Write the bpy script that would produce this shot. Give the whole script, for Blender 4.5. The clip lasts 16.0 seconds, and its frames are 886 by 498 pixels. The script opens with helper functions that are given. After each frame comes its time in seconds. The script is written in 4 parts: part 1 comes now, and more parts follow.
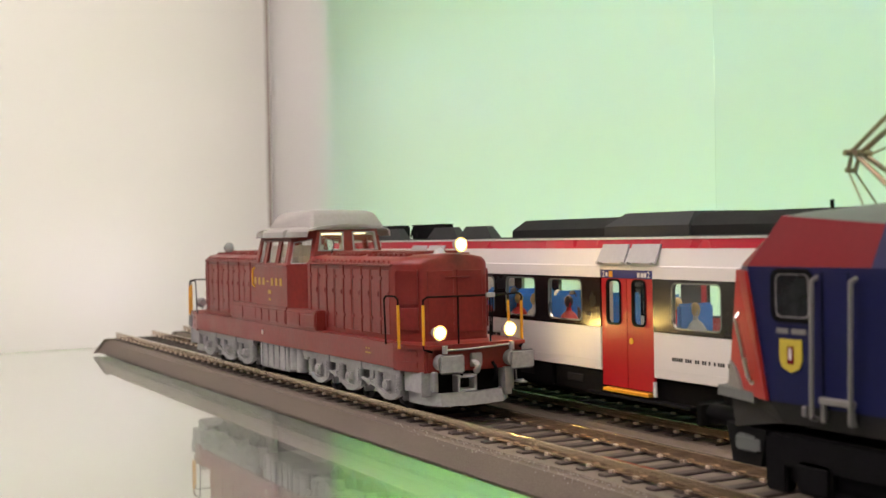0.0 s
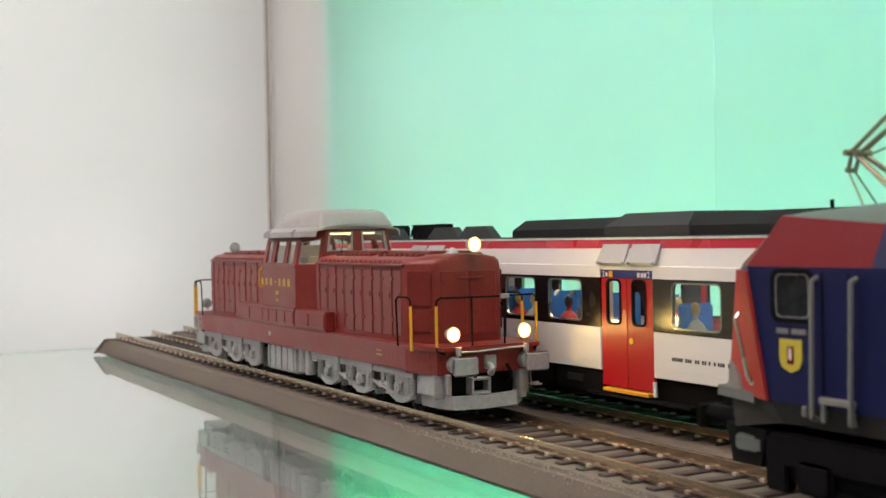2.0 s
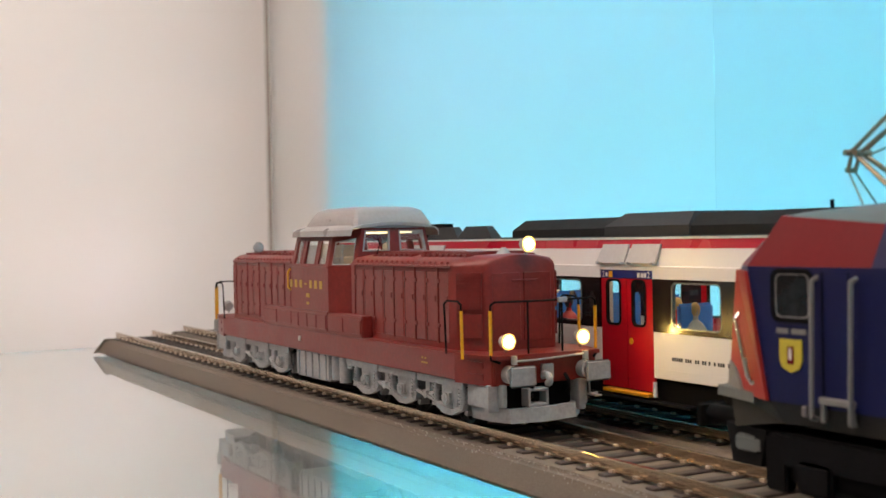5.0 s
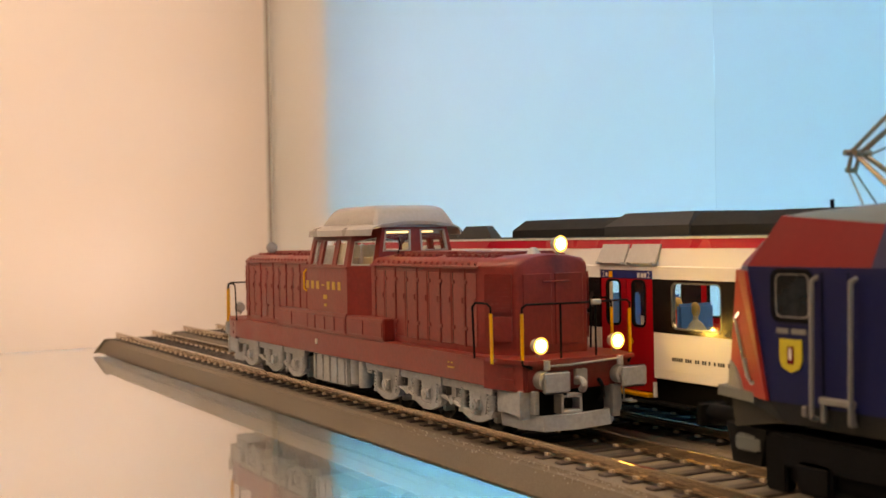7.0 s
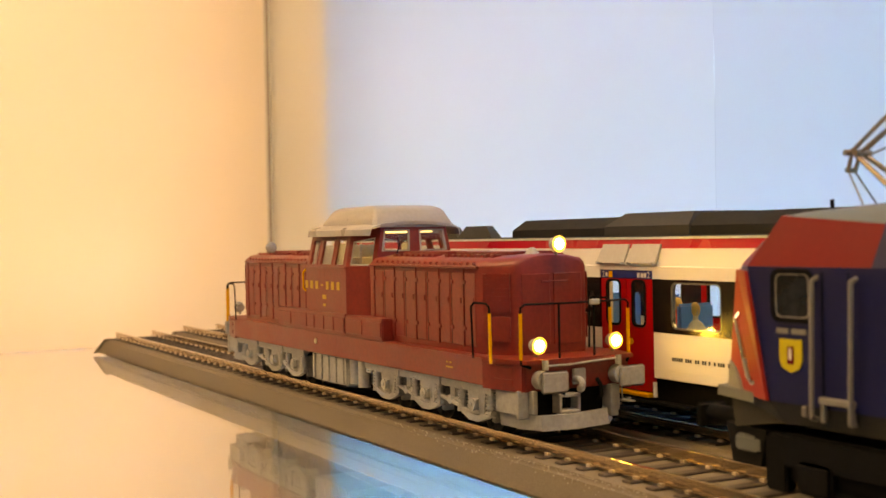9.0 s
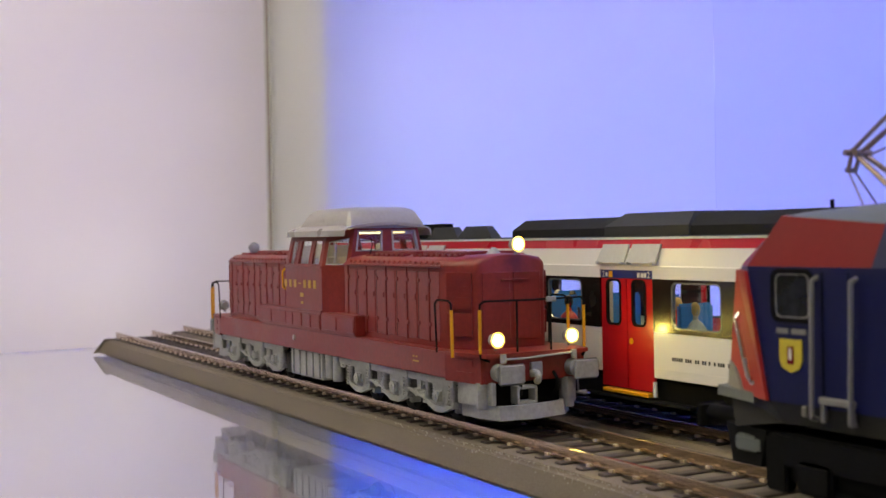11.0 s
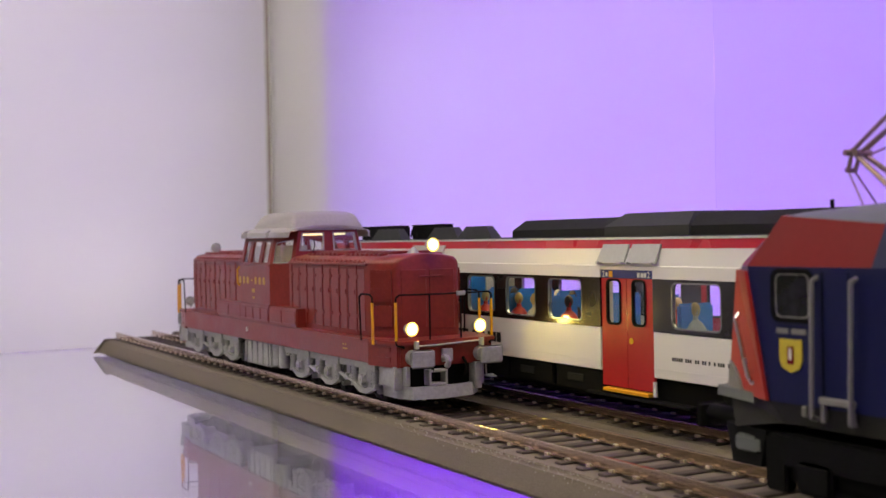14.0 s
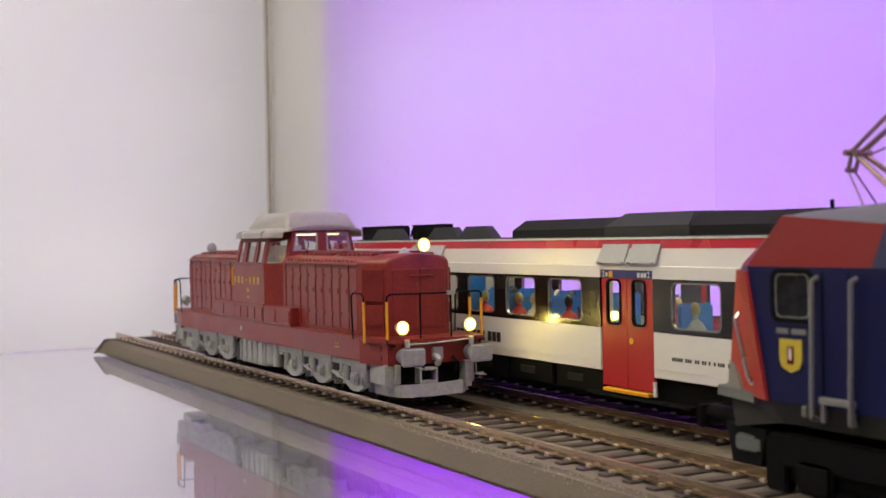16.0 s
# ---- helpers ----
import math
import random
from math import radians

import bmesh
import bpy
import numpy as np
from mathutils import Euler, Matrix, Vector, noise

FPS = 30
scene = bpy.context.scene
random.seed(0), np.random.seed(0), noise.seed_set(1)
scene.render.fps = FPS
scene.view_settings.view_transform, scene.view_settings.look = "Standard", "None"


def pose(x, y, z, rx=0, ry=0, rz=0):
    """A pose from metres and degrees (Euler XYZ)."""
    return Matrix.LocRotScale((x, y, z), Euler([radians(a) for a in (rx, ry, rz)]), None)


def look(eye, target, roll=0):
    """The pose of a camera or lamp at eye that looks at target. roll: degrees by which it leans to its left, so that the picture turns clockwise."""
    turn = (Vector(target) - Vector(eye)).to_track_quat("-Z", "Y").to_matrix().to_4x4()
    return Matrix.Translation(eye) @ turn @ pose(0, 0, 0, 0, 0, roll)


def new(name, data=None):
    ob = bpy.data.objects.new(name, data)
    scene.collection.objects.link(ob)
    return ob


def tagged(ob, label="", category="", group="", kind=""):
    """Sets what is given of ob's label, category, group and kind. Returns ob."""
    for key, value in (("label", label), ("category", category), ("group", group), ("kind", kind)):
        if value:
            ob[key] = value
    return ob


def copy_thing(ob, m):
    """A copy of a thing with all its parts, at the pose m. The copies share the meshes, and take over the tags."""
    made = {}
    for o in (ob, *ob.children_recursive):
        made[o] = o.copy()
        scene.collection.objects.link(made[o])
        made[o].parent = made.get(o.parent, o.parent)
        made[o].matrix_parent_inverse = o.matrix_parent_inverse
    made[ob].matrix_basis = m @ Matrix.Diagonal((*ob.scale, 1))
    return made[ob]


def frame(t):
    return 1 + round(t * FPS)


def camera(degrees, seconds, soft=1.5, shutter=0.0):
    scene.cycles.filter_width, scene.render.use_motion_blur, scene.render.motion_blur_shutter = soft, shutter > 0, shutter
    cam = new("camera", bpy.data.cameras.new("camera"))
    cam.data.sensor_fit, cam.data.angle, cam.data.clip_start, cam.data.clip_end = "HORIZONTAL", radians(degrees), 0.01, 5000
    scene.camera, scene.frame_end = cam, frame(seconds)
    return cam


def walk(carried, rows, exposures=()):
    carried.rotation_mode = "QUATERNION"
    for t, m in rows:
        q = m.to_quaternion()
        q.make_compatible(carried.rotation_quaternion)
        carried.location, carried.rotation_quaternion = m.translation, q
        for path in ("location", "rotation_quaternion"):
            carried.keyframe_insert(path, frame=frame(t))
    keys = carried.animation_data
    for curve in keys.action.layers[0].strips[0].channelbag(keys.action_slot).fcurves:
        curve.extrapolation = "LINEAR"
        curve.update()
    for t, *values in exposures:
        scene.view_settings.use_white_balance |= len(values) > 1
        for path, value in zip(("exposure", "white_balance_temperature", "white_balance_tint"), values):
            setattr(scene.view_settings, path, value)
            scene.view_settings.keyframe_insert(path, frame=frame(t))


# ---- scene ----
cam = camera(41.32, 16.0, soft=1.5)
cam.data.dof.use_dof, cam.data.dof.focus_distance, cam.data.dof.aperture_fstop = True, 0.30, 40.0
EYE = Vector((0.26547, -0.14822, 0.0550))
AIM = EYE + Vector((-0.87448, 0.48498, -0.01021))
walk(cam, [(0, look(EYE, AIM, -1.087)), (16, look(EYE, AIM, -1.087))],
     exposures=[(0, 0.07, 7000, 30), (1.5, 0.06, 7000, 28), (4.3, -0.02, 7100, 28), (6.3, -0.25, 11000, 23), (7, -0.18, 14500, 27), (9.2, 0.06, 60000, 18), (10.2, -0.08, 14000, 8),
                (11.3, -0.2, 8500, -6), (12.5, -0.22, 8300, -5), (14.5, -0.2, 8200, 0), (16, -0.07, 8100, -4)])

# ---- light of the room and of the show case, from added lamps ----
world = bpy.data.worlds.new("world")
scene.world = world
world.use_nodes = True
world.node_tree.nodes["Background"].inputs[0].default_value = (0.9, 0.93, 1.0, 1)
world.node_tree.nodes["Background"].inputs[1].default_value = 0.12


def area_lamp(name, x, y, z, sx, sy, watts, colour, aim):
    d = bpy.data.lights.new(name, "AREA")
    d.shape, d.size, d.size_y, d.energy, d.color = "RECTANGLE", sx, sy, watts, colour
    ob = new(name, d)
    ob.matrix_world = look((x, y, z), aim)
    return ob


# two unseen lamps, added to light the trains from above and fill from the room
area_lamp("unseen_case_lamp", 0.05, -0.13, 0.392, 0.9, 0.14, 3.4, (1.0, 0.95, 0.9), (0.0, -0.05, 0.0))
area_lamp("room_fill_lamp", -0.1, -0.7, 0.62, 0.8, 0.3, 1.3, (1.0, 0.96, 0.92), (0.0, -0.2, 0))

# ---- materials ----
MATS = {}


def mat(name, colour, rough=0.5, metal=0.0, grain=900.0, vary=0.12, bump=0.05, spec=0.5, wear=60.0, coat=0.0):
    """A painted or moulded surface: colour mottled at two scales, fine relief, uneven gloss."""
    m = bpy.data.materials.new(name)
    m.use_nodes = True
    nt = m.node_tree
    b = nt.nodes["Principled BSDF"]
    b.inputs["Metallic"].default_value = metal
    b.inputs["Specular IOR Level"].default_value = spec
    b.inputs["Coat Weight"].default_value = coat
    b.inputs["Coat Roughness"].default_value = 0.2
    tc = nt.nodes.new("ShaderNodeTexCoord")
    fine, broad = nt.nodes.new("ShaderNodeTexNoise"), nt.nodes.new("ShaderNodeTexNoise")
    for n, s, d in ((fine, grain, 3), (broad, wear, 4)):
        n.inputs["Scale"].default_value, n.inputs["Detail"].default_value = s, d
        nt.links.new(tc.outputs["Object"], n.inputs["Vector"])
    add = nt.nodes.new("ShaderNodeMath")
    add.operation = "ADD"
    nt.links.new(fine.outputs["Fac"], add.inputs[0])
    nt.links.new(broad.outputs["Fac"], add.inputs[1])
    ramp = nt.nodes.new("ShaderNodeMapRange")
    ramp.inputs[1].default_value, ramp.inputs[2].default_value = 0.6, 1.4
    ramp.inputs[3].default_value, ramp.inputs[4].default_value = 1 - vary, 1 + vary
    nt.links.new(add.outputs[0], ramp.inputs[0])
    mul = nt.nodes.new("ShaderNodeVectorMath")
    mul.operation = "SCALE"
    mul.inputs[0].default_value = colour
    nt.links.new(ramp.outputs[0], mul.inputs["Scale"])
    nt.links.new(mul.outputs[0], b.inputs["Base Color"])
    rr = nt.nodes.new("ShaderNodeMapRange")
    rr.inputs[1].default_value, rr.inputs[2].default_value = 0.3, 0.7
    rr.inputs[3].default_value, rr.inputs[4].default_value = max(0.02, rough - 0.08), min(1, rough + 0.08)
    nt.links.new(broad.outputs["Fac"], rr.inputs[0])
    nt.links.new(rr.outputs[0], b.inputs["Roughness"])
    if bump:
        bp = nt.nodes.new("ShaderNodeBump")
        bp.inputs["Strength"].default_value, bp.inputs["Distance"].default_value = bump, 0.0004
        nt.links.new(fine.outputs["Fac"], bp.inputs["Height"])
        nt.links.new(bp.outputs[0], b.inputs["Normal"])
    MATS[name] = m
    return m


def glow(name, colour, strength):
    m = bpy.data.materials.new(name)
    m.use_nodes = True
    b = m.node_tree.nodes["Principled BSDF"]
    b.inputs["Base Color"].default_value = (*colour, 1)
    b.inputs["Emission Color"].default_value = (*colour, 1)
    b.inputs["Emission Strength"].default_value = strength
    return m


def glass(name, colour=(1, 1, 1), rough=0.0, ior=1.45):
    m = bpy.data.materials.new(name)
    m.use_nodes = True
    b = m.node_tree.nodes["Principled BSDF"]
    b.inputs["Base Color"].default_value = (*colour, 1)
    b.inputs["Transmission Weight"].default_value = 1
    b.inputs["Roughness"].default_value = rough
    b.inputs["IOR"].default_value = ior
    return m


def frosted(name, colour, through_part, gloss=0.04):
    """Opal sheet: scatters light on both sides, with a faint sheen."""
    m = bpy.data.materials.new(name)
    m.use_nodes = True
    nt = m.node_tree
    nt.nodes.remove(nt.nodes["Principled BSDF"])
    out = nt.nodes["Material Output"]
    tc, nz, mr = nt.nodes.new("ShaderNodeTexCoord"), nt.nodes.new("ShaderNodeTexNoise"), nt.nodes.new("ShaderNodeMapRange")
    nz.inputs["Scale"].default_value, nz.inputs["Detail"].default_value = 9, 3
    nt.links.new(tc.outputs["Object"], nz.inputs["Vector"])
    nt.links.new(nz.outputs["Fac"], mr.inputs[0])
    mr.inputs[3].default_value, mr.inputs[4].default_value = 0.94, 1.04
    sc = nt.nodes.new("ShaderNodeVectorMath")
    sc.operation = "SCALE"
    sc.inputs[0].default_value = colour
    nt.links.new(mr.outputs[0], sc.inputs["Scale"])
    d, tr, mix, gl, mix2 = (nt.nodes.new("ShaderNode" + k) for k in ("BsdfDiffuse", "BsdfTranslucent", "MixShader", "BsdfGlossy", "MixShader"))
    nt.links.new(sc.outputs[0], d.inputs[0])
    nt.links.new(sc.outputs[0], tr.inputs[0])
    mix.inputs[0].default_value, mix2.inputs[0].default_value = through_part, gloss
    gl.inputs["Roughness"].default_value = 0.35
    nt.links.new(d.outputs[0], mix.inputs[1])
    nt.links.new(tr.outputs[0], mix.inputs[2])
    nt.links.new(mix.outputs[0], mix2.inputs[1])
    nt.links.new(gl.outputs[0], mix2.inputs[2])
    nt.links.new(mix2.outputs[0], out.inputs[0])
    return m


RED = mat("oxide_red_paint", (0.205, 0.022, 0.018), 0.37, vary=0.22, bump=0.12, wear=90, spec=0.45)
GREY = mat("grey_plastic", (0.315, 0.318, 0.32), 0.5, vary=0.24, bump=0.15, wear=140)
ROOFGREY = mat("roof_grey_plastic", (0.31, 0.29, 0.285), 0.32, vary=0.1)
BLACK = mat("black_plastic", (0.005, 0.005, 0.006), 0.75, vary=0.3, spec=0.1)
DARK = mat("dark_grey_plastic", (0.012, 0.013, 0.014), 0.7, vary=0.25, bump=0.12, spec=0.2)
PODGREY = mat("roof_pod_grey", (0.028, 0.031, 0.034), 0.6, vary=0.2, spec=0.3)
WHITE = mat("white_body_paint", (0.76, 0.74, 0.72), 0.34, vary=0.015, bump=0.01, wear=20)
SIGNAL = mat("signal_red_paint", (0.5, 0.008, 0.028), 0.3, vary=0.08, bump=0.01, wear=30)
DOORRED = mat("door_red_paint", (0.42, 0.006, 0.015), 0.32, vary=0.08, bump=0.01, wear=30)
BANDBLACK = mat("black_window_band", (0.008, 0.008, 0.009), 0.22, vary=0.2, bump=0.01)
NAVY = mat("navy_paint", (0.003, 0.006, 0.06), 0.45, vary=0.1, bump=0.03, spec=0.3)
BLUERED = mat("cab_red_paint", (0.18, 0.004, 0.008), 0.5, vary=0.08, bump=0.02, spec=0.2)
ORANGERED = mat("bright_red_paint", (0.4, 0.03, 0.025), 0.5, vary=0.08, bump=0.02, spec=0.2)
LEMON = mat("lemon_yellow_paint", (0.6, 0.47, 0.05), 0.4, vary=0.1)
YELLOW = mat("yellow_paint", (0.75, 0.36, 0.02), 0.4, vary=0.1)
INK = mat("black_ink", (0.02, 0.02, 0.022), 0.5, vary=0.1, bump=0)
WHITEINK = mat("white_ink", (0.75, 0.76, 0.78), 0.5, vary=0.1, bump=0)
BLUEINK = mat("blue_ink", (0.015, 0.03, 0.2), 0.4, vary=0.1, bump=0)
SILVER = mat("bare_metal", (0.6, 0.58, 0.54), 0.3, 0.9, vary=0.12)
BRASS = mat("pantograph_metal", (0.30, 0.22, 0.15), 0.42, 0.7, vary=0.2)
RAIL = mat("rail_metal", (0.46, 0.35, 0.25), 0.16, 0.9, grain=1500, vary=0.15, wear=80, bump=0.06)
SLEEPER = mat("brown_sleeper_plastic", (0.045, 0.032, 0.028), 0.6, vary=0.35, bump=0.3, wear=300)
BALLAST = mat("brown_trackbed", (0.155, 0.126, 0.1), 0.75, grain=2600, vary=0.22, bump=0.5, wear=40)
SEATBLUE = mat("blue_seat", (0.015, 0.2, 0.62), 0.4)
INNER = mat("pale_interior", (0.5, 0.5, 0.48), 0.5)
FIGRED = mat("figure_red", (0.5, 0.03, 0.03), 0.35)
FIGWHITE = mat("figure_white", (0.6, 0.58, 0.5), 0.35)
FIGDARK = mat("figure_dark", (0.03, 0.03, 0.03), 0.4)
FIGTAN = mat("figure_tan", (0.45, 0.33, 0.14), 0.4)
FIGGREY = mat("figure_grey", (0.3, 0.34, 0.33), 0.3)
WINRIM = mat("window_rim_metal", (0.2, 0.21, 0.2), 0.3, 0.6, vary=0.1)
GAPBROWN = mat("brown_corner_gap", (0.36, 0.3, 0.26), 0.6, vary=0.15)
FRAMEMETAL = mat("aluminium_trim", (0.62, 0.62, 0.6), 0.5, 0.0)
BOARD = mat("white_board", (0.74, 0.73, 0.72), 0.6, vary=0.04, bump=0.02, wear=12)
BOUNCE = mat("bright_bounce_board", (0.9, 0.9, 0.89), 0.6, vary=0.02, bump=0.01, wear=12)
BOXBLACK = mat("light_box_black", (0.02, 0.02, 0.02), 0.8)
ROOMPAINT = mat("room_paint", (0.6, 0.58, 0.55), 0.8, vary=0.05, wear=4)
CARPET = mat("room_carpet", (0.16, 0.15, 0.15), 0.95, vary=0.2, wear=6)
PANE = glass("window_pane", (0.97, 0.99, 0.98))
SHELFGLASS = glass("shelf_glass", (0.97, 0.995, 0.985), 0.0, 1.5)
OPAL = frosted("opal_acrylic", (0.88, 0.88, 0.88), 0.93)
OPALDIM = frosted("opal_acrylic_second_sheet", (0.84, 0.84, 0.85), 0.95)
OPALSIDE = frosted("opal_side_acrylic", (0.88, 0.87, 0.86), 0.72)
LENS = glow("lit_headlight", (1.0, 0.77, 0.22), 150.0)
BULBGLOW = glow("lit_white_bulb", (0.86, 0.84, 1.0), 9.0)
CABFILL = glow("cab_fill_glow", (1.0, 0.86, 0.5), 2.2)
HALO = glow("headlight_halo_glow", (1.0, 0.70, 0.24), 1.5)
STRIPGLOW = glow("lit_interior_strip", (1.0, 0.9, 0.66), 6.0)

# the colours that follow one another round the light tubes, by the second at which they face their panel
HUES = [(-1.9, (0.50, 0.74, 0.30)), (0.0, (0.46, 0.80, 0.38)), (1.5, (0.27, 0.85, 0.52)), (3.0, (0.12, 0.88, 0.38)), (3.6, (0.07, 0.82, 0.82)), (4.2, (0.04, 0.82, 0.92)),
        (6.3, (0.07, 0.73, 1.39)), (8.0, (0.12, 0.66, 1.58)), (9.3, (0.20, 0.57, 1.55)), (11.3, (0.30, 0.30, 1.66)), (12.5, (0.41, 0.34, 1.66)),
        (14.5, (0.61, 0.27, 1.55)), (16.0, (0.67, 0.29, 1.42)), (17.9, (0.68, 0.30, 1.34))]
SIDEHUES = [(-1.9, (0.52, 0.52, 0.36)), (0.0, (0.50, 0.52, 0.41)), (1.5, (0.40, 0.49, 0.48)), (3.5, (0.45, 0.49, 0.46)), (5.0, (0.50, 0.50, 0.48)),
            (7.0, (0.56, 0.45, 0.45)), (9.0, (0.76, 0.55, 0.30)), (10.2, (0.58, 0.46, 0.55)), (11.3, (0.40, 0.36, 0.68)), (12.5, (0.40, 0.36, 0.68)), (14.5, (0.45, 0.42, 0.67)),
            (16.0, (0.48, 0.47, 0.60)), (17.9, (0.48, 0.48, 0.58))]


def tube_light(name, hues, strength, plane, turn, pale=0.0):
    """A tube whose glow runs through the colours round its axis, 20 s a turn; pale thins the colours towards one end,
    imitating white light on the wall there.
    """
    m = bpy.data.materials.new(name)
    m.use_nodes = True
    nt = m.node_tree
    b = nt.nodes["Principled BSDF"]
    tc, sep, com, gr, ramp = (nt.nodes.new("ShaderNode" + k) for k in ("TexCoord", "SeparateXYZ", "CombineXYZ", "TexGradient", "ValToRGB"))
    gr.gradient_type = "RADIAL"
    nt.links.new(tc.outputs["Object"], sep.inputs[0])
    nt.links.new(sep.outputs[plane[0]], com.inputs["X"])
    nt.links.new(sep.outputs[plane[1]], com.inputs["Y"])
    nt.links.new(com.outputs[0], gr.inputs[0])
    nt.links.new(gr.outputs["Fac"], ramp.inputs[0])
    e = ramp.color_ramp.elements
    stops = sorted(((turn * t / 20) % 1.0 if t else (1.0 if turn < 0 else 0.0), c) for t, c in hues)
    e[0].position, e[1].position = stops[0][0], stops[-1][0]
    for k, (f, c) in enumerate(stops):
        q = e[0] if k == 0 else e[len(e) - 1] if k == len(stops) - 1 else e.new(f)
        q.color = (*(v / 1.7 for v in c), 1)
    # white wash over the wall's left part, put into the tube's colour
    if pale:
        thin, hs = nt.nodes.new("ShaderNodeMapRange"), nt.nodes.new("ShaderNodeHueSaturation")
        for k, v in zip((1, 2, 3, 4), (-0.49, 0.0, pale, 1.1)):
            thin.inputs[k].default_value = v
        nt.links.new(sep.outputs["X"], thin.inputs[0])
        nt.links.new(thin.outputs[0], hs.inputs["Saturation"])
        nt.links.new(ramp.outputs[0], hs.inputs["Color"])
        nt.links.new(hs.outputs[0], b.inputs["Emission Color"])
    else:
        nt.links.new(ramp.outputs[0], b.inputs["Emission Color"])
    b.inputs["Emission Strength"].default_value = strength
    b.inputs["Base Color"].default_value = (0.5, 0.5, 0.5, 1)
    return m


def deeper(hues, k, gain=1.0):
    """The same colours with a share k of their white taken out."""
    return [(t, tuple(min(1.7, gain * (v - k * min(c))) for v in c)) for t, c in hues]


BACKTUBE = tube_light("back_tube_light", HUES, 6.9, "YZ", -1, 0.78)
TOPTUBE = tube_light("top_tube_light", deeper(HUES, 0.75, 1.05), 7.0, "YZ", -1, 0.78)
LOWTUBE = tube_light("low_tube_light", deeper(HUES, 0.95), 17.0, "YZ", -1)
SIDETUBE = tube_light("side_tube_light", SIDEHUES, 11.2, "XZ", 1)
SIDELOW = tube_light("low_side_tube_light", SIDEHUES, 6.5, "XZ", 1)

# ---- mesh helpers: all sizes below are millimetres ----
MM = 0.001


def part(name, bm, material, parent=None, label="", at=(0, 0, 0), smooth=False):
    """Links a bmesh, drawn in millimetres, as one mesh object under a thing or under a part."""
    bmesh.ops.recalc_face_normals(bm, faces=bm.faces)
    bmesh.ops.scale(bm, vec=(MM, MM, MM), verts=bm.verts)
    me = bpy.data.meshes.new(name)
    bm.to_mesh(me)
    bm.free()
    me.materials.append(material)
    if smooth:
        me.shade_smooth()
        me.set_sharp_from_angle(angle=radians(35))
    ob = new(name, me)
    ob.location = Vector(at) * MM
    if parent:
        ob.parent = parent
    if label:
        ob["label"] = label
    return ob


def base(name, x, y, z, label, category, group=""):
    ob = new(name)
    ob.empty_display_size = 0.01
    ob.location = (x * MM, y * MM, z * MM)
    return tagged(ob, label, category, group)


def box(bm, x0, x1, y0, y1, z0, z1, r=0.0, seg=2):
    v = bmesh.ops.create_cube(bm, size=1)["verts"]
    bmesh.ops.scale(bm, vec=(abs(x1 - x0), abs(y1 - y0), abs(z1 - z0)), verts=v)
    bmesh.ops.translate(bm, vec=((x0 + x1) / 2, (y0 + y1) / 2, (z0 + z1) / 2), verts=v)
    if r:
        bmesh.ops.bevel(bm, geom=list({e for a in v for e in a.link_edges}), offset=r, segments=seg, affect="EDGES", clamp_overlap=True)
    return bm


def B(x0, x1, y0, y1, z0, z1, r=0.0, seg=2):
    return box(bmesh.new(), x0, x1, y0, y1, z0, z1, r, seg)


def rod(bm, a, b, r, n=10, r2=None):
    a, b = Vector(a), Vector(b)
    d = b - a
    m = Matrix.Translation((a + b) / 2) @ d.to_track_quat("Z", "Y").to_matrix().to_4x4()
    bmesh.ops.create_cone(bm, cap_ends=True, segments=n, radius1=r, radius2=r if r2 is None else r2, depth=d.length, matrix=m)
    return bm


def pipe(bm, pts, r, n=8):
    for a, b in zip(pts, pts[1:]):
        rod(bm, a, b, r, n)
    for p in pts[1:-1]:
        bmesh.ops.create_icosphere(bm, subdivisions=1, radius=r * 1.02, matrix=Matrix.Translation(p))
    return bm


def ball(bm, c, r, sc=(1, 1, 1), sub=2):
    bmesh.ops.create_icosphere(bm, subdivisions=sub, radius=r, matrix=Matrix.Translation(c) @ Matrix.Diagonal((*sc, 1)))
    return bm


def loft(bm, rings, caps=True):
    """Skin over rings of equally many points."""
    vs = [[bm.verts.new(p) for p in ring] for ring in rings]
    n = len(vs[0])
    for a, b in zip(vs, vs[1:]):
        for i in range(n):
            bm.faces.new((a[i], a[(i + 1) % n], b[(i + 1) % n], b[i]))
    if caps:
        bm.faces.new(vs[0])
        bm.faces.new(vs[-1])
    return bm


def prism(bm, outline, z0, z1):
    return loft(bm, [[(x, y, z0) for x, y in outline], [(x, y, z1) for x, y in outline]])


def extrude_x(bm, outline, x0, x1):
    return loft(bm, [[(x0, y, z) for y, z in outline], [(x1, y, z) for y, z in outline]])


def extrude_y(bm, outline, y0, y1):
    return loft(bm, [[(x, y0, z) for x, z in outline], [(x, y1, z) for x, z in outline]])


def bevelled(bm, r, seg=2, limit=30):
    e = [k for k in bm.edges if len(k.link_faces) == 2 and k.calc_face_angle(0) > radians(limit)]
    bmesh.ops.bevel(bm, geom=e, offset=r, segments=seg, affect="EDGES", clamp_overlap=True)
    return bm


def rounded(x0, x1, z0, z1, r, n=4):
    pts = []
    for cx, cz, a0 in ((x1 - r, z1 - r, 0), (x0 + r, z1 - r, 90), (x0 + r, z0 + r, 180), (x1 - r, z0 + r, 270)):
        for i in range(n + 1):
            a = radians(a0 + 90 * i / n)
            pts.append((cx + r * math.cos(a), cz + r * math.sin(a)))
    return pts


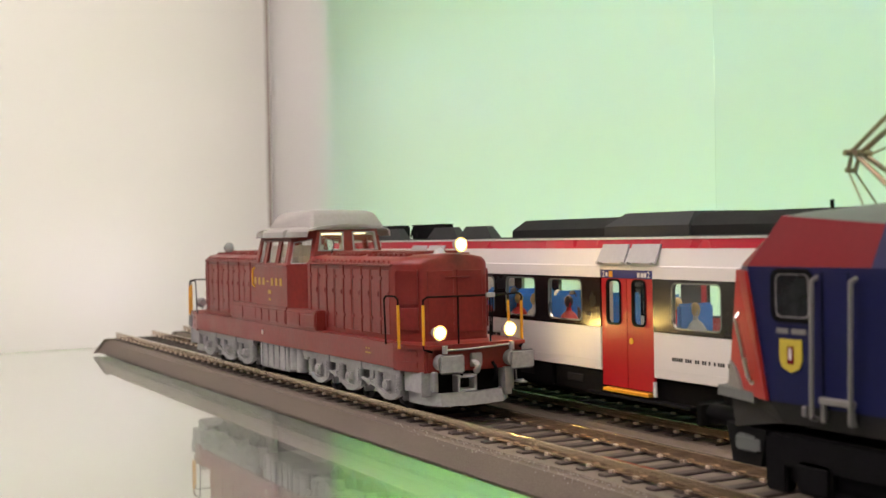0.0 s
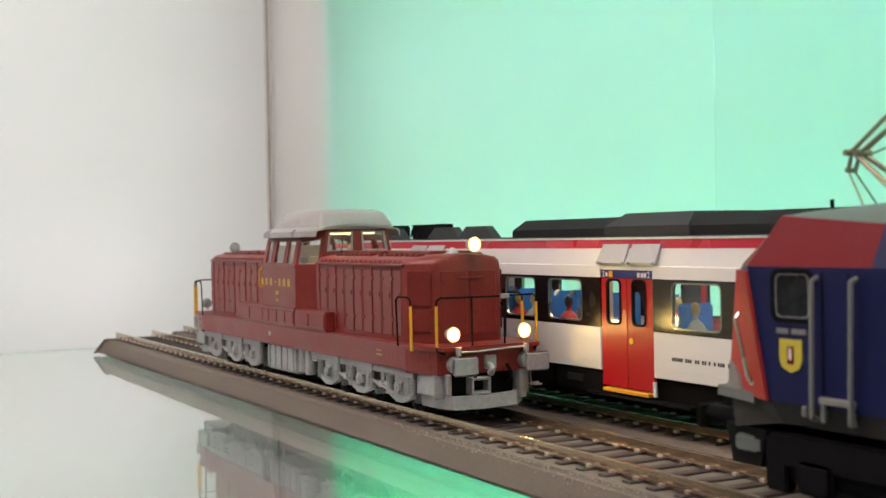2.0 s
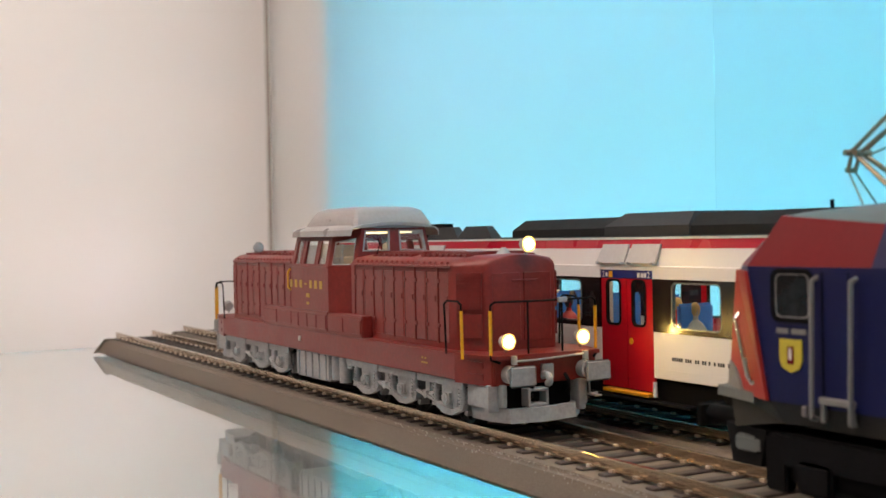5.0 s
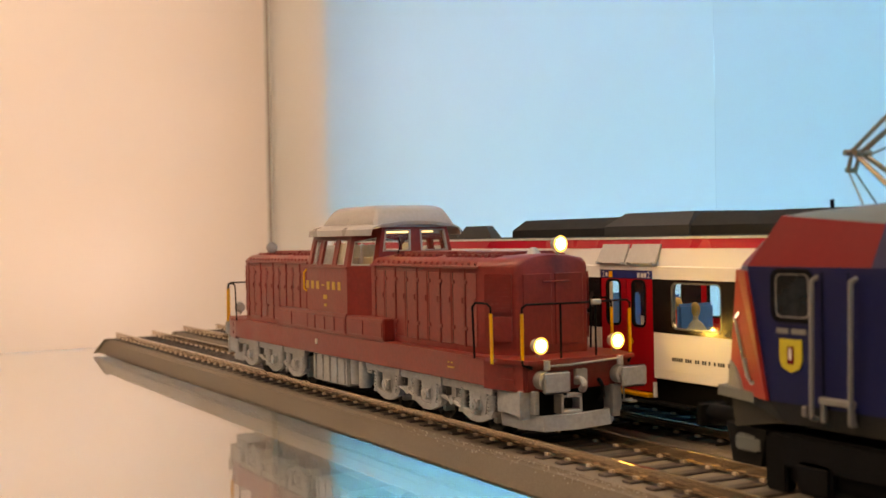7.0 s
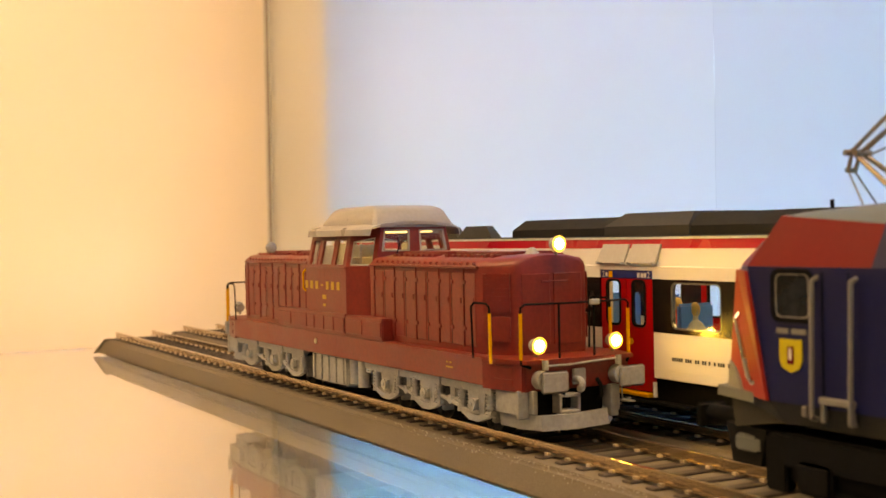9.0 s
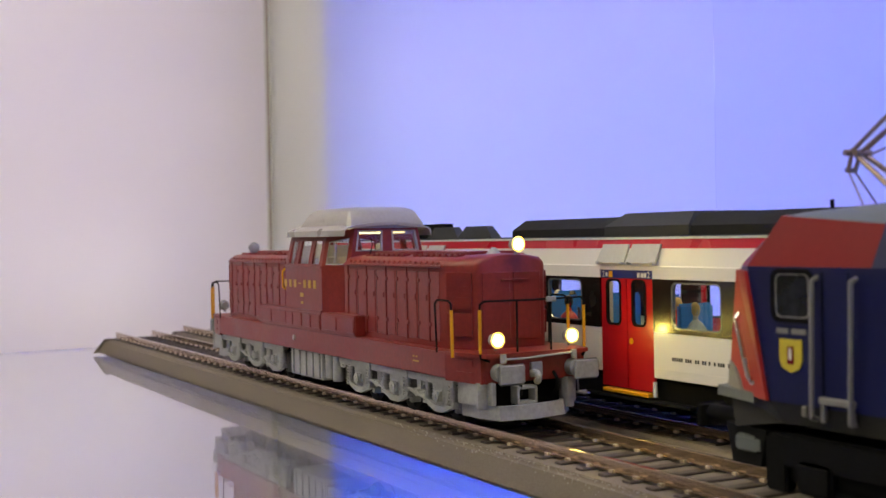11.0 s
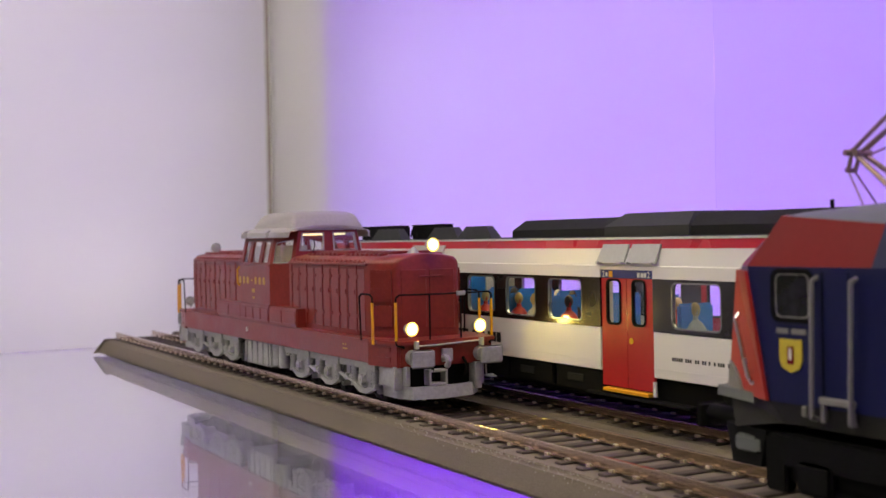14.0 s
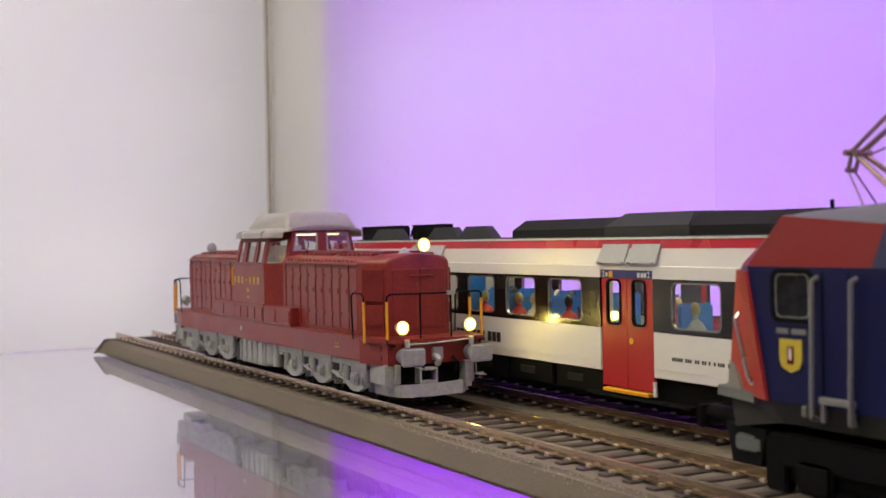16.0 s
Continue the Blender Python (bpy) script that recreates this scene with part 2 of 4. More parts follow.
def ring_frame(bm, x0, x1, z0, z1, r, w, y0, y1, n=4):
    """A rounded frame in the x-z plane, w wide, from y0 to y1."""
    o, i = rounded(x0, x1, z0, z1, r, n), rounded(x0 + w, x1 - w, z0 + w, z1 - w, max(0.2, r - w), n)
    loft(bm, [[(x, y, z) for x, z in q] for q, y in ((o, y0), (o, y1), (i, y1), (i, y0), (o, y0))], caps=False)
    bmesh.ops.remove_doubles(bm, verts=bm.verts, dist=1e-5)
    return bm


RAILTOP = 11.1

# ---- the show case ----
WALLX, WALLY = -368.0, 92.0


def sheet(x0, x1, z0, z1, y, deep, left=True, right=True):
    """An opal sheet with its outer edges folded back."""
    bm = bmesh.new()
    f = [bm.verts.new(p) for p in ((x0, y, z0), (x1, y, z0), (x1, y, z1), (x0, y, z1))]
    b = [bm.verts.new(p) for p in ((x0, y + deep, z0), (x1, y + deep, z0), (x1, y + deep, z1), (x0, y + deep, z1))]
    bm.faces.new(f)
    for i in range(4):
        if (i == 1 and not right) or (i == 3 and not left):
            continue
        bm.faces.new((f[i], f[(i + 1) % 4], b[(i + 1) % 4], b[i]))
    return bm


def structure(name, bm, material, label):
    return tagged(part(name, bm, material), label, "", "", "structure")


SEAMX = 0.0
structure("wall_back", sheet(WALLX + 2.2, SEAMX, -250, 398, WALLY, 4, right=False), OPAL, "opal acrylic back wall lit from behind in changing colours")
# unseen board, added to block the backlight and brighten the wall's pale margin
structure("wall_back_bounce_board", B(WALLX + 2.2, -287, WALLY + 4.3, WALLY + 8.5, -250, 398), BOUNCE, "added white board that throws light back through the opal wall's edge")
structure("wall_back_continued", sheet(SEAMX + 0.03, 700, -250, 398, WALLY, 4, left=False), OPALDIM, "second opal acrylic sheet of the lit back wall")
bm = bmesh.new()
f = [bm.verts.new((WALLX, y, z)) for y, z in ((-420, -250), (WALLY + 4, -250), (WALLY + 4, 398), (-420, 398))]
b = [bm.verts.new((WALLX - 4, v.co.y, v.co.z)) for v in f]
bm.faces.new(f)
for i in range(4):
    bm.faces.new((f[i], f[(i + 1) % 4], b[(i + 1) % 4], b[i]))
structure("wall_left", bm, OPALSIDE, "white opal side wall of the show case, softly lit from behind")
bm = bmesh.new()
box(bm, WALLX, WALLX + 1.7, WALLY - 3.0, WALLY + 4, -250, 398, 0.5)
structure("trim_corner", bm, FRAMEMETAL, "thin aluminium corner trim between side and back wall")
# brown strip added as the dark gap line beside the trim
structure("trim_gap_line", B(WALLX + 1.65, WALLX + 2.1, WALLY - 2.2, WALLY - 1.1, -2, 398, 0.1, 1), GAPBROWN, "thin dark strip drawn for the gap along the corner trim")
structure("wall_right", B(700, 706, -420, WALLY + 4, -250, 398, 0.3), BOARD, "white closing side wall of the show case")
structure("ceiling", B(WALLX - 6, 706, -420, WALLY + 4, 400, 412), BOARD, "white top board of the show case")
structure("floor", B(WALLX - 6, 706, -420, WALLY + 4, -262, -250.5), BOARD, "white bottom board of the show case")
shelf = B(WALLX + 0.5, 699, -260, WALLY - 4, -6.0, 0.0, 0.4)
tagged(part("glass_shelf", shelf, SHELFGLASS), "clear glass shelf that mirrors the trains", "shelf").visible_shadow = False
# unseen light box added behind the back wall; rotating colour tubes behind slots stand in for its backlight
LAMPROWS = [-200 + 80 * k for k in range(8)]
SLOTY = WALLY + 75.0
bm = bmesh.new()
box(bm, -287, -284, WALLY + 9, 300, -248, 396)
box(bm, -287, 700, 300, 304, -252, 400)
box(bm, -287, 700, WALLY + 4.5, 300, 396, 400)
box(bm, -287, 700, WALLY + 4.5, 300, -252, -248)
edges = [-248] + [z + d for z in LAMPROWS for d in (-12, 12)] + [396]
for a, b in zip(edges[::2], edges[1::2]):
    box(bm, -284, 700, SLOTY, SLOTY + 2, a, b)
structure("light_box", bm, BOXBLACK, "added black box with slots that narrow the light behind the back wall")


# the same unseen slotted box, added behind the side wall
bm = bmesh.new()
SIDESLOT, LAMPY, LAMPZ = WALLX - 75.0, -3.0, 32.8
box(bm, -520, -516, -424, WALLY + 8, -252, 400)
box(bm, -516, WALLX - 4.5, -424, -420, -252, 400)
box(bm, -516, WALLX - 4.5, WALLY + 4.5, WALLY + 8, -252, 400)
box(bm, -516, WALLX - 4.5, -420, WALLY + 4.5, 396, 400)
box(bm, -516, WALLX - 4.5, -420, WALLY + 4.5, -252, -248)
for a, b in zip(edges[::2], edges[1::2]):
    box(bm, SIDESLOT - 2, SIDESLOT, -420, WALLY + 4.5, a, b)
structure("light_box_side", bm, BOXBLACK, "added black box with slots that narrow the light behind the side wall")


def light_tube(x, y, z, along, half, material):
    d = base("light_tube", x, y, z, "added turning colour tube that stands in for the colour-changing backlight", "light", "light tubes")
    bm = bmesh.new()
    n = 72
    rings = []
    for q in (-half, half):
        ring = [(30 * math.cos(2 * math.pi * i / n), 30 * math.sin(2 * math.pi * i / n)) for i in range(n)]
        rings.append([(q, u, v) if along == "X" else (u, q, v) for u, v in ring])
    part("lit_shell", loft(bm, rings), material, d, "shell glowing in a band of colours")
    a = (half + 2, 0, 0) if along == "X" else (0, half + 2, 0)
    part("axle", rod(bmesh.new(), [-v for v in a], a, 6), SILVER, d)
    return d


back_tubes = [light_tube(207, SLOTY + 34, z, "X", 488, LOWTUBE if z < 0 else TOPTUBE if z > 170 else BACKTUBE) for z in LAMPROWS]
side_tubes = [light_tube(SIDESLOT - 34, -162, z, "Y", 254, SIDELOW if z < 0 else SIDETUBE) for z in LAMPROWS]
# a small white lamp that shows as a pale patch on the side wall
bulb = base("small_lamp", SIDESLOT, LAMPY, LAMPZ, "small white lamp behind the opal side wall", "light")
part("bulb", ball(bmesh.new(), (38, 0, 0), 6, sub=3), BULBGLOW, bulb, smooth=True)
part("holder", rod(bmesh.new(), (0, 0, 0), (33, 0, 0), 2.2, 14), GREY, bulb, smooth=True)
# room behind the camera
structure("room_floor", B(-800, 900, -1000, 400, -275, -263), CARPET, "dark floor under the show case")
structure("room_ceiling", B(-800, 900, -1000, 400, 640, 650), ROOMPAINT, "pale ceiling over the show case")
structure("wall_south", B(-800, 900, -1010, -1000, -263, 640), ROOMPAINT, "pale wall behind the camera")
structure("wall_north", B(-800, 900, 400, 410, -263, 640), ROOMPAINT, "pale wall behind the show case")
structure("wall_west", B(-810, -800, -1000, 400, -263, 640), ROOMPAINT, "pale side wall")
structure("wall_east", B(900, 910, -1000, 400, -263, 640), ROOMPAINT, "pale side wall")

# ---- tracks ----
rnd = random.Random(4)
CHAIR = mat("fastening_metal", (0.66, 0.55, 0.44), 0.35, 0.5, vary=0.2)


def track(name, y, x0, x1, label):
    t = base(name, x0, y, 0, label, "model track", "tracks")
    w, top, foot = x1 - x0, RAILTOP - 2.9, 1.4
    bm = bmesh.new()
    loft(bm, [[(11, -15.6, top), (11, 15.6, top), (0, 18.2, foot), (0, -18.2, foot)], [(w, -15.6, top), (w, 15.6, top), (w, 18.2, foot), (w, -18.2, foot)]])
    bmesh.ops.subdivide_edges(bm, edges=[e for e in bm.edges if abs(e.verts[0].co.x - e.verts[1].co.x) > 50], cuts=60)
    bevelled(bm, 1.0, 3)
    part("trackbed", bm, BALLAST, t, "brown sloped plastic trackbed", smooth=True)
    bm = bmesh.new()
    box(bm, 8, w, -11, 11, 0, foot)
    part("foot_rail", bm, BLACK, t)
    prof = [(-0.85, 0), (0.85, 0), (0.85, 0.22), (0.22, 0.5), (0.22, 1.6), (0.5, 1.78), (0.5, 2.22), (0.4, 2.3), (-0.4, 2.3), (-0.5, 2.22), (-0.5, 1.78), (-0.22, 1.6), (-0.22, 0.5), (-0.85, 0.22)]
    for s in (-1, 1):
        bm = extrude_x(bmesh.new(), [(s * 8.95 + a, RAILTOP - 2.3 + b) for a, b in prof], 5, w)
        part("rail", bm, RAIL, t, "dull brown metal rail")
    sl = bevelled(B(-1.35, 1.35, -12.6, 12.6, -0.6, 0.45), 0.18, 1)
    first = part("sleeper", sl, SLEEPER, t, at=(14, 0, top))
    chair = bmesh.new()
    pitch, n = 7.4, int((w - 18) / 7.4)
    for i in range(n):
        ob = first if i == 0 else new("sleeper", first.data)
        ob.parent = t
        ob.location = Vector((14 + i * pitch, rnd.uniform(-0.15, 0.15), top + rnd.uniform(-0.05, 0.05))) * MM
        ob.rotation_euler = (0, 0, radians(rnd.uniform(-0.7, 0.7)))
        for s in (-1, 1):
            for k in (-1.15, 1.15):
                box(chair, 14 + i * pitch - 0.6, 14 + i * pitch + 0.6, s * 8.95 + k - 0.35, s * 8.95 + k + 0.35, top + 0.35, top + 1.0)
    tagged(part("rail_fastening", chair, CHAIR, t), "small rail fastenings", kind="stuff")
    return t


track("railway_track", 0.0, -324, 460, "straight model railway track on a brown plastic bed")
track("railway_track", 40.0, -345, 460, "model railway track beside the first one")


def ballast_grit():
    """Pale grit scattered on the shoulder of the near bed."""
    bm = bmesh.new()
    for i in range(320):
        x = rnd.triangular(-20, 130, 70)
        y = -15.2 - abs(rnd.gauss(0, 0.5))
        r = rnd.uniform(0.07, 0.25)
        z = RAILTOP - 2.9 - (abs(y) - 15.6) * 2.6 if abs(y) > 15.6 else RAILTOP - 2.9
        bmesh.ops.create_icosphere(bm, subdivisions=1, radius=r, matrix=Matrix.Translation((x, y, z)) @ Euler((i, i * 2, 0)).to_matrix().to_4x4() @ Matrix.Diagonal((1, 0.8, 0.6, 1)))
    return tagged(part("grit", bm, mat("pale_grit", (0.31, 0.28, 0.25), 0.5, vary=0.3)), "pale ballast grit on the bed's shoulder", "grit", kind="stuff")


ballast_grit()

# ---- red diesel locomotive: x = 0 at the front buffers, z = 0 on the rail ----
LEN = 203.0
MID = -LEN / 2


def hood(bm, x0, x1, chamfer_front):
    """Engine hood with chamfered end, rounded shoulders and an arched top."""
    def ring(x, hw, zt=38.0):
        pts = [(x, -hw, 17.4), (x, -hw, zt - 1.2), (x, -hw * 0.97, zt - 0.3), (x, -hw * 0.86, zt + 0.7), (x, -hw * 0.45, zt + 1.5), (x, 0, zt + 1.8)]
        return pts + [(x, -y, z) for x, y, z in reversed(pts[:-1])]
    d = 1 if chamfer_front else -1
    end, far = (x1, x0) if chamfer_front else (x0, x1)
    loft(bm, [ring(far, 13.4), ring(end - d * 8, 13.4), ring(end - d * 0.9, 9.9), ring(end - d * 0.2, 9.3, 37.7), ring(end, 8.6, 37.3)])
    return bm


def hood_details(loco, x0, x1):
    """Doors, strips and hinges on both flanks of a hood."""
    n = max(4, round((x1 - x0) / 5.7))
    w = (x1 - x0) / n
    for s in (-1, 1):
        for i in range(n):
            a = x0 + i * w
            door = part("hood_door", bevelled(B(a + 0.5, a + w - 0.5, s * 13.2, s * 13.55, 19.0, 35.6), 0.15, 1), RED, loco)
            # dark strip painted in for the shade between two doors
            part("gap_shade_strip", B(a + 0.08, a + 0.3, s * 13.3, s * 13.42, 19.0, 35.6), DARK, door)
            part("latch", bevelled(B(a + w - 1.5, a + w - 0.8, s * 13.5, s * 13.85, 28.5, 29.9), 0.15, 1), RED, door)
            part("hinge", bevelled(B(a + 0.3, a + 1.3, s * 13.45, s * 13.85, 22.4, 23.3), 0.12, 1), RED, door)
            part("hinge", bevelled(B(a + 0.3, a + 1.3, s * 13.45, s * 13.85, 33.0, 33.9), 0.12, 1), RED, door)
        ribs, studs = bmesh.new(), bmesh.new()
        for i in range(0, n + 1, 2):
            a = x0 + i * w
            box(ribs, a - 0.35, a + 0.35, s * 13.3, s * 13.75, 18.6, 36.6, 0.12, 1)
        for i in range(2 * n):
            a = x0 + (i + 0.5) * w / 2
            rod(studs, (a, s * 12.9, 37.9), (a, s * 13.4, 37.6), 0.35, 8)
        part("door_rib", ribs, RED, loco)
        tagged(part("stud_row", studs, RED, loco), kind="stuff")
        part("gutter", bevelled(B(x0 - 2, x1 + 1, s * 13.2, s * 14.0, 36.6, 37.2), 0.12, 1), RED, loco)


def lamp(loco, x, y, z, r, d, lit, label):
    bm = bmesh.new()
    rod(bm, (x - d * 2.2, y, z), (x - d * 0.1, y, z), r * 0.75, 20, r * 1.08) if d > 0 else rod(bm, (x - d * 0.1, y, z), (x - d * 2.2, y, z), r * 1.08, 20, r * 0.75)
    rod(bm, (x - d * 1.2, y, z), (x - d * 1.2, y, z - 2.4), 0.4)
    h = part("headlight", bm, GREY, loco, label, smooth=True)
    part("lens", ball(bmesh.new(), (x, y, z), r * (0.72 if lit else 1), (0.42, 1, 1), 3), LENS if lit else GREY, h, "glowing warm lens" if lit else "unlit lens", smooth=True)
    if lit:
        # the lens's warm bloom, built as a faintly glowing ring
        part("halo_ring", rod(bmesh.new(), (x - 0.35, y, z), (x + 0.08, y, z), r * 0.72, 24, r * 1.05), HALO, h, "glowing ring that imitates the warm halo round the lens", smooth=True)


def end_of_loco(loco, d):
    """Buffer beam, buffers, coupling, steps, rails, lamps of one end; d = 1 front, -1 rear."""
    def X(x):
        return x if d > 0 else -LEN - x
    part("buffer_beam", bevelled(B(X(-8.2), X(-6.4), -13.6, 13.6, 10.7, 17.0), 0.3), RED, loco)
    bm = prism(bmesh.new(), [(X(-19.5), -16.2), (X(-14), -16.2), (X(-5.2), -13.9), (X(-5.0), 13.9), (X(-14), 16.2), (X(-19.5), 16.2)], 16.6, 17.5)
    part("platform", bevelled(bm, 0.2, 1), RED, loco)
    for s in (-1, 1):
        bm = bmesh.new()
        prism(bm, [(X(-19.4), s * 16.3), (X(-7.0), s * 14.1), (X(-7.0), s * 12.8), (X(-19.4), s * 12.8)], 10.7, 16.6)
        part("step_box", bevelled(bm, 0.2, 1), RED, loco)
        for z in (11.9, 14.6):
            part("step_hole", bevelled(prism(bmesh.new(), [(X(-15.2), s * 15.75), (X(-9.6), s * 14.75), (X(-9.6), s * 14.2), (X(-15.2), s * 15.0)], z, z + 1.3), 0.2, 1), RED, loco)
        b = part("buffer", bevelled(B(X(-0.9), X(0), s * 10.05 - 3.5, s * 10.05 + 3.5, 10.9, 15.6), 0.5, 3), GREY, loco, "rectangular grey buffer head", smooth=True)
        bm = rod(bmesh.new(), (X(-4.2), s * 10.05, 13.2), (X(-0.5), s * 10.05, 13.2), 1.35, 20)
        rod(bm, (X(-6.6), s * 10.05, 13.2), (X(-4.0), s * 10.05, 13.2), 2.0, 20)
        part("shank", bm, GREY, b, smooth=True)
        lamp(loco, X(-6.0), s * 10.1, 20.45, 1.75, d, d > 0, "round headlight on the platform edge")
        # corner hand rail
        hy = -17.2 if s < 0 else 15.0
        part("handrail", pipe(bmesh.new(), [(X(-14.5), hy, 27), (X(-14.6), hy, 28.6), (X(-16), hy, 29.3), (X(-21), hy, 29.3), (X(-22.3), hy, 28.4), (X(-22.3), hy * 0.98, 17.0)], 0.24), BLACK, loco, "thin black handrail")
        part("grab_post", rod(bmesh.new(), (X(-14.3), hy, 16.4), (X(-14.5), hy, 27.2), 0.38), YELLOW, loco, "yellow hand post")
        part("grab_post", rod(bmesh.new(), (X(-6.9), s * 14.2, 17.6), (X(-6.9), s * 14.2, 27.4), 0.38), YELLOW, loco, "yellow hand post")
        part("hose_post", pipe(bmesh.new(), [(X(-6.9), s * 14.2, 17.8), (X(-6.7), s * 14.2, 16.6), (X(-5.4), s * 12.6, 15.9)], 0.32), BLACK, loco)
        g = 12.6 if s < 0 else 9.6
        part("rail_guard", bevelled(B(X(-17), X(-7.5), s * g, s * (g + 2.0), 5.6, 10.7), 0.3), GREY, loco)
        part("guard_rib", B(X(-8.2), X(-7.2), s * (g - 0.4), s * (g + 2.3), 5.0, 11.0, 0.1, 1), GREY, loco)
        part("brake_hose", pipe(bmesh.new(), [(X(-6.2), s * 4.9, 12.4), (X(-4.8), s * 4.9, 11.2), (X(-4.8), s * 5.0, 8.8), (X(-5.6), s * 4.6, 7.8)], 0.42), BLACK, loco)
    bm = pipe(bmesh.new(), [(X(-7.0), 12.2, 10.8), (X(-7.0), 12.4, 7.2), (X(-7.0), 14.6, 7.2)], 0.22)
    box(bm, X(-8.4), X(-4.6), 12.0, 14.2, 6.7, 7.1, 0.1, 1)
    part("foot_step", bm, GREY, loco, "small hanging foot step")
    part("front_rail", pipe(bmesh.new(), [(X(-6.9), -14.2, 27.2), (X(-6.8), -14.2, 28.6), (X(-6.6), -13.2, 29.3), (X(-6.3), 0, 29.2), (X(-6.6), 13.2, 29.3), (X(-6.8), 14.2, 28.6), (X(-6.9), 14.2, 27.2)], 0.24), BLACK, loco, "thin black front handrail")
    for y in (-4.6, 4.6):
        part("rail_upright", rod(bmesh.new(), (X(-6.5), y, 17.4), (X(-6.5), y, 29.2), 0.24), BLACK, loco)
    part("rail_plate", bevelled(B(X(-6.4), X(-5.8), 3.2, 5.8, 28.6, 29.8), 0.15, 1), GREY, loco)
    bm = pipe(bmesh.new(), [(X(-4.6), -9.6, 16.2), (X(-4.4), -4, 16.2), (X(-4.3), 2, 16.5), (X(-4.6), 9.6, 16.8)], 0.24)
    for y in (-9.6, 9.6):
        rod(bm, (X(-4.6), y, 15.4), (X(-4.6), y, 17.4), 0.7, 14)
    part("air_pipe", bm, GREY, loco, "grey pipe across the buffer beam", smooth=True)
    bm = bmesh.new()
    box(bm, X(-6.5), X(-5.5), -1.6, 1.6, 11.6, 15.0, 0.2)
    pipe(bm, [(X(-5.8), -1.2, 12.8), (X(-3.8), -1.2, 12.8), (X(-3.0), -1.2, 11.9), (X(-3.5), -1.2, 10.9), (X(-4.2), -1.2, 10.9)], 0.75, 10)
    part("coupling_hook", bm, GREY, loco, smooth=True)
    bm = bmesh.new()
    for a, b in ((-6.2, -5.5), (-1.4, -0.7)):
        box(bm, X(-7.4), X(-4.4), a, b, 6.0, 9.8, 0.15, 1)
    box(bm, X(-7.4), X(-4.4), -6.2, -0.7, 9.2, 9.9, 0.15, 1)
    box(bm, X(-7.4), X(-4.4), -6.2, -0.7, 5.8, 6.5, 0.15, 1)
    part("coupler_box", bm, GREY, loco)
    part("end_frame", B(X(-12), X(-9.5), -11.5, 11.5, 5.0, 10.7), BLACK, loco)
    # rail guard plough
    line = [(-16.5, -13.4), (-9.0, -13.2), (-3.4, -11.4), (-2.2, -3.0), (-4.0, 6.4), (-9.0, 11.0), (-16.5, 11.4)]
    rings = []
    for x, y in line:
        k = 1.4
        rings.append([(X(x), y, 2.7), (X(x - 0.7), y * 0.985, 5.8), (X(x - 0.7 - k), y * 0.94, 5.8), (X(x - k), y * 0.95, 2.7)])
    part("rail_plough", bevelled(loft(bmesh.new(), rings), 0.12, 1, 50), GREY, loco, "grey angled rail guard")
    part("plough_stay", bevelled(B(X(-8.8), X(-5.2), 8.0, 10.0, 4, 11), 0.2, 1), GREY, loco)
    part("plough_stay", bevelled(B(X(-8.8), X(-5.2), -12.4, -11.2, 6, 11), 0.2, 1), GREY, loco)


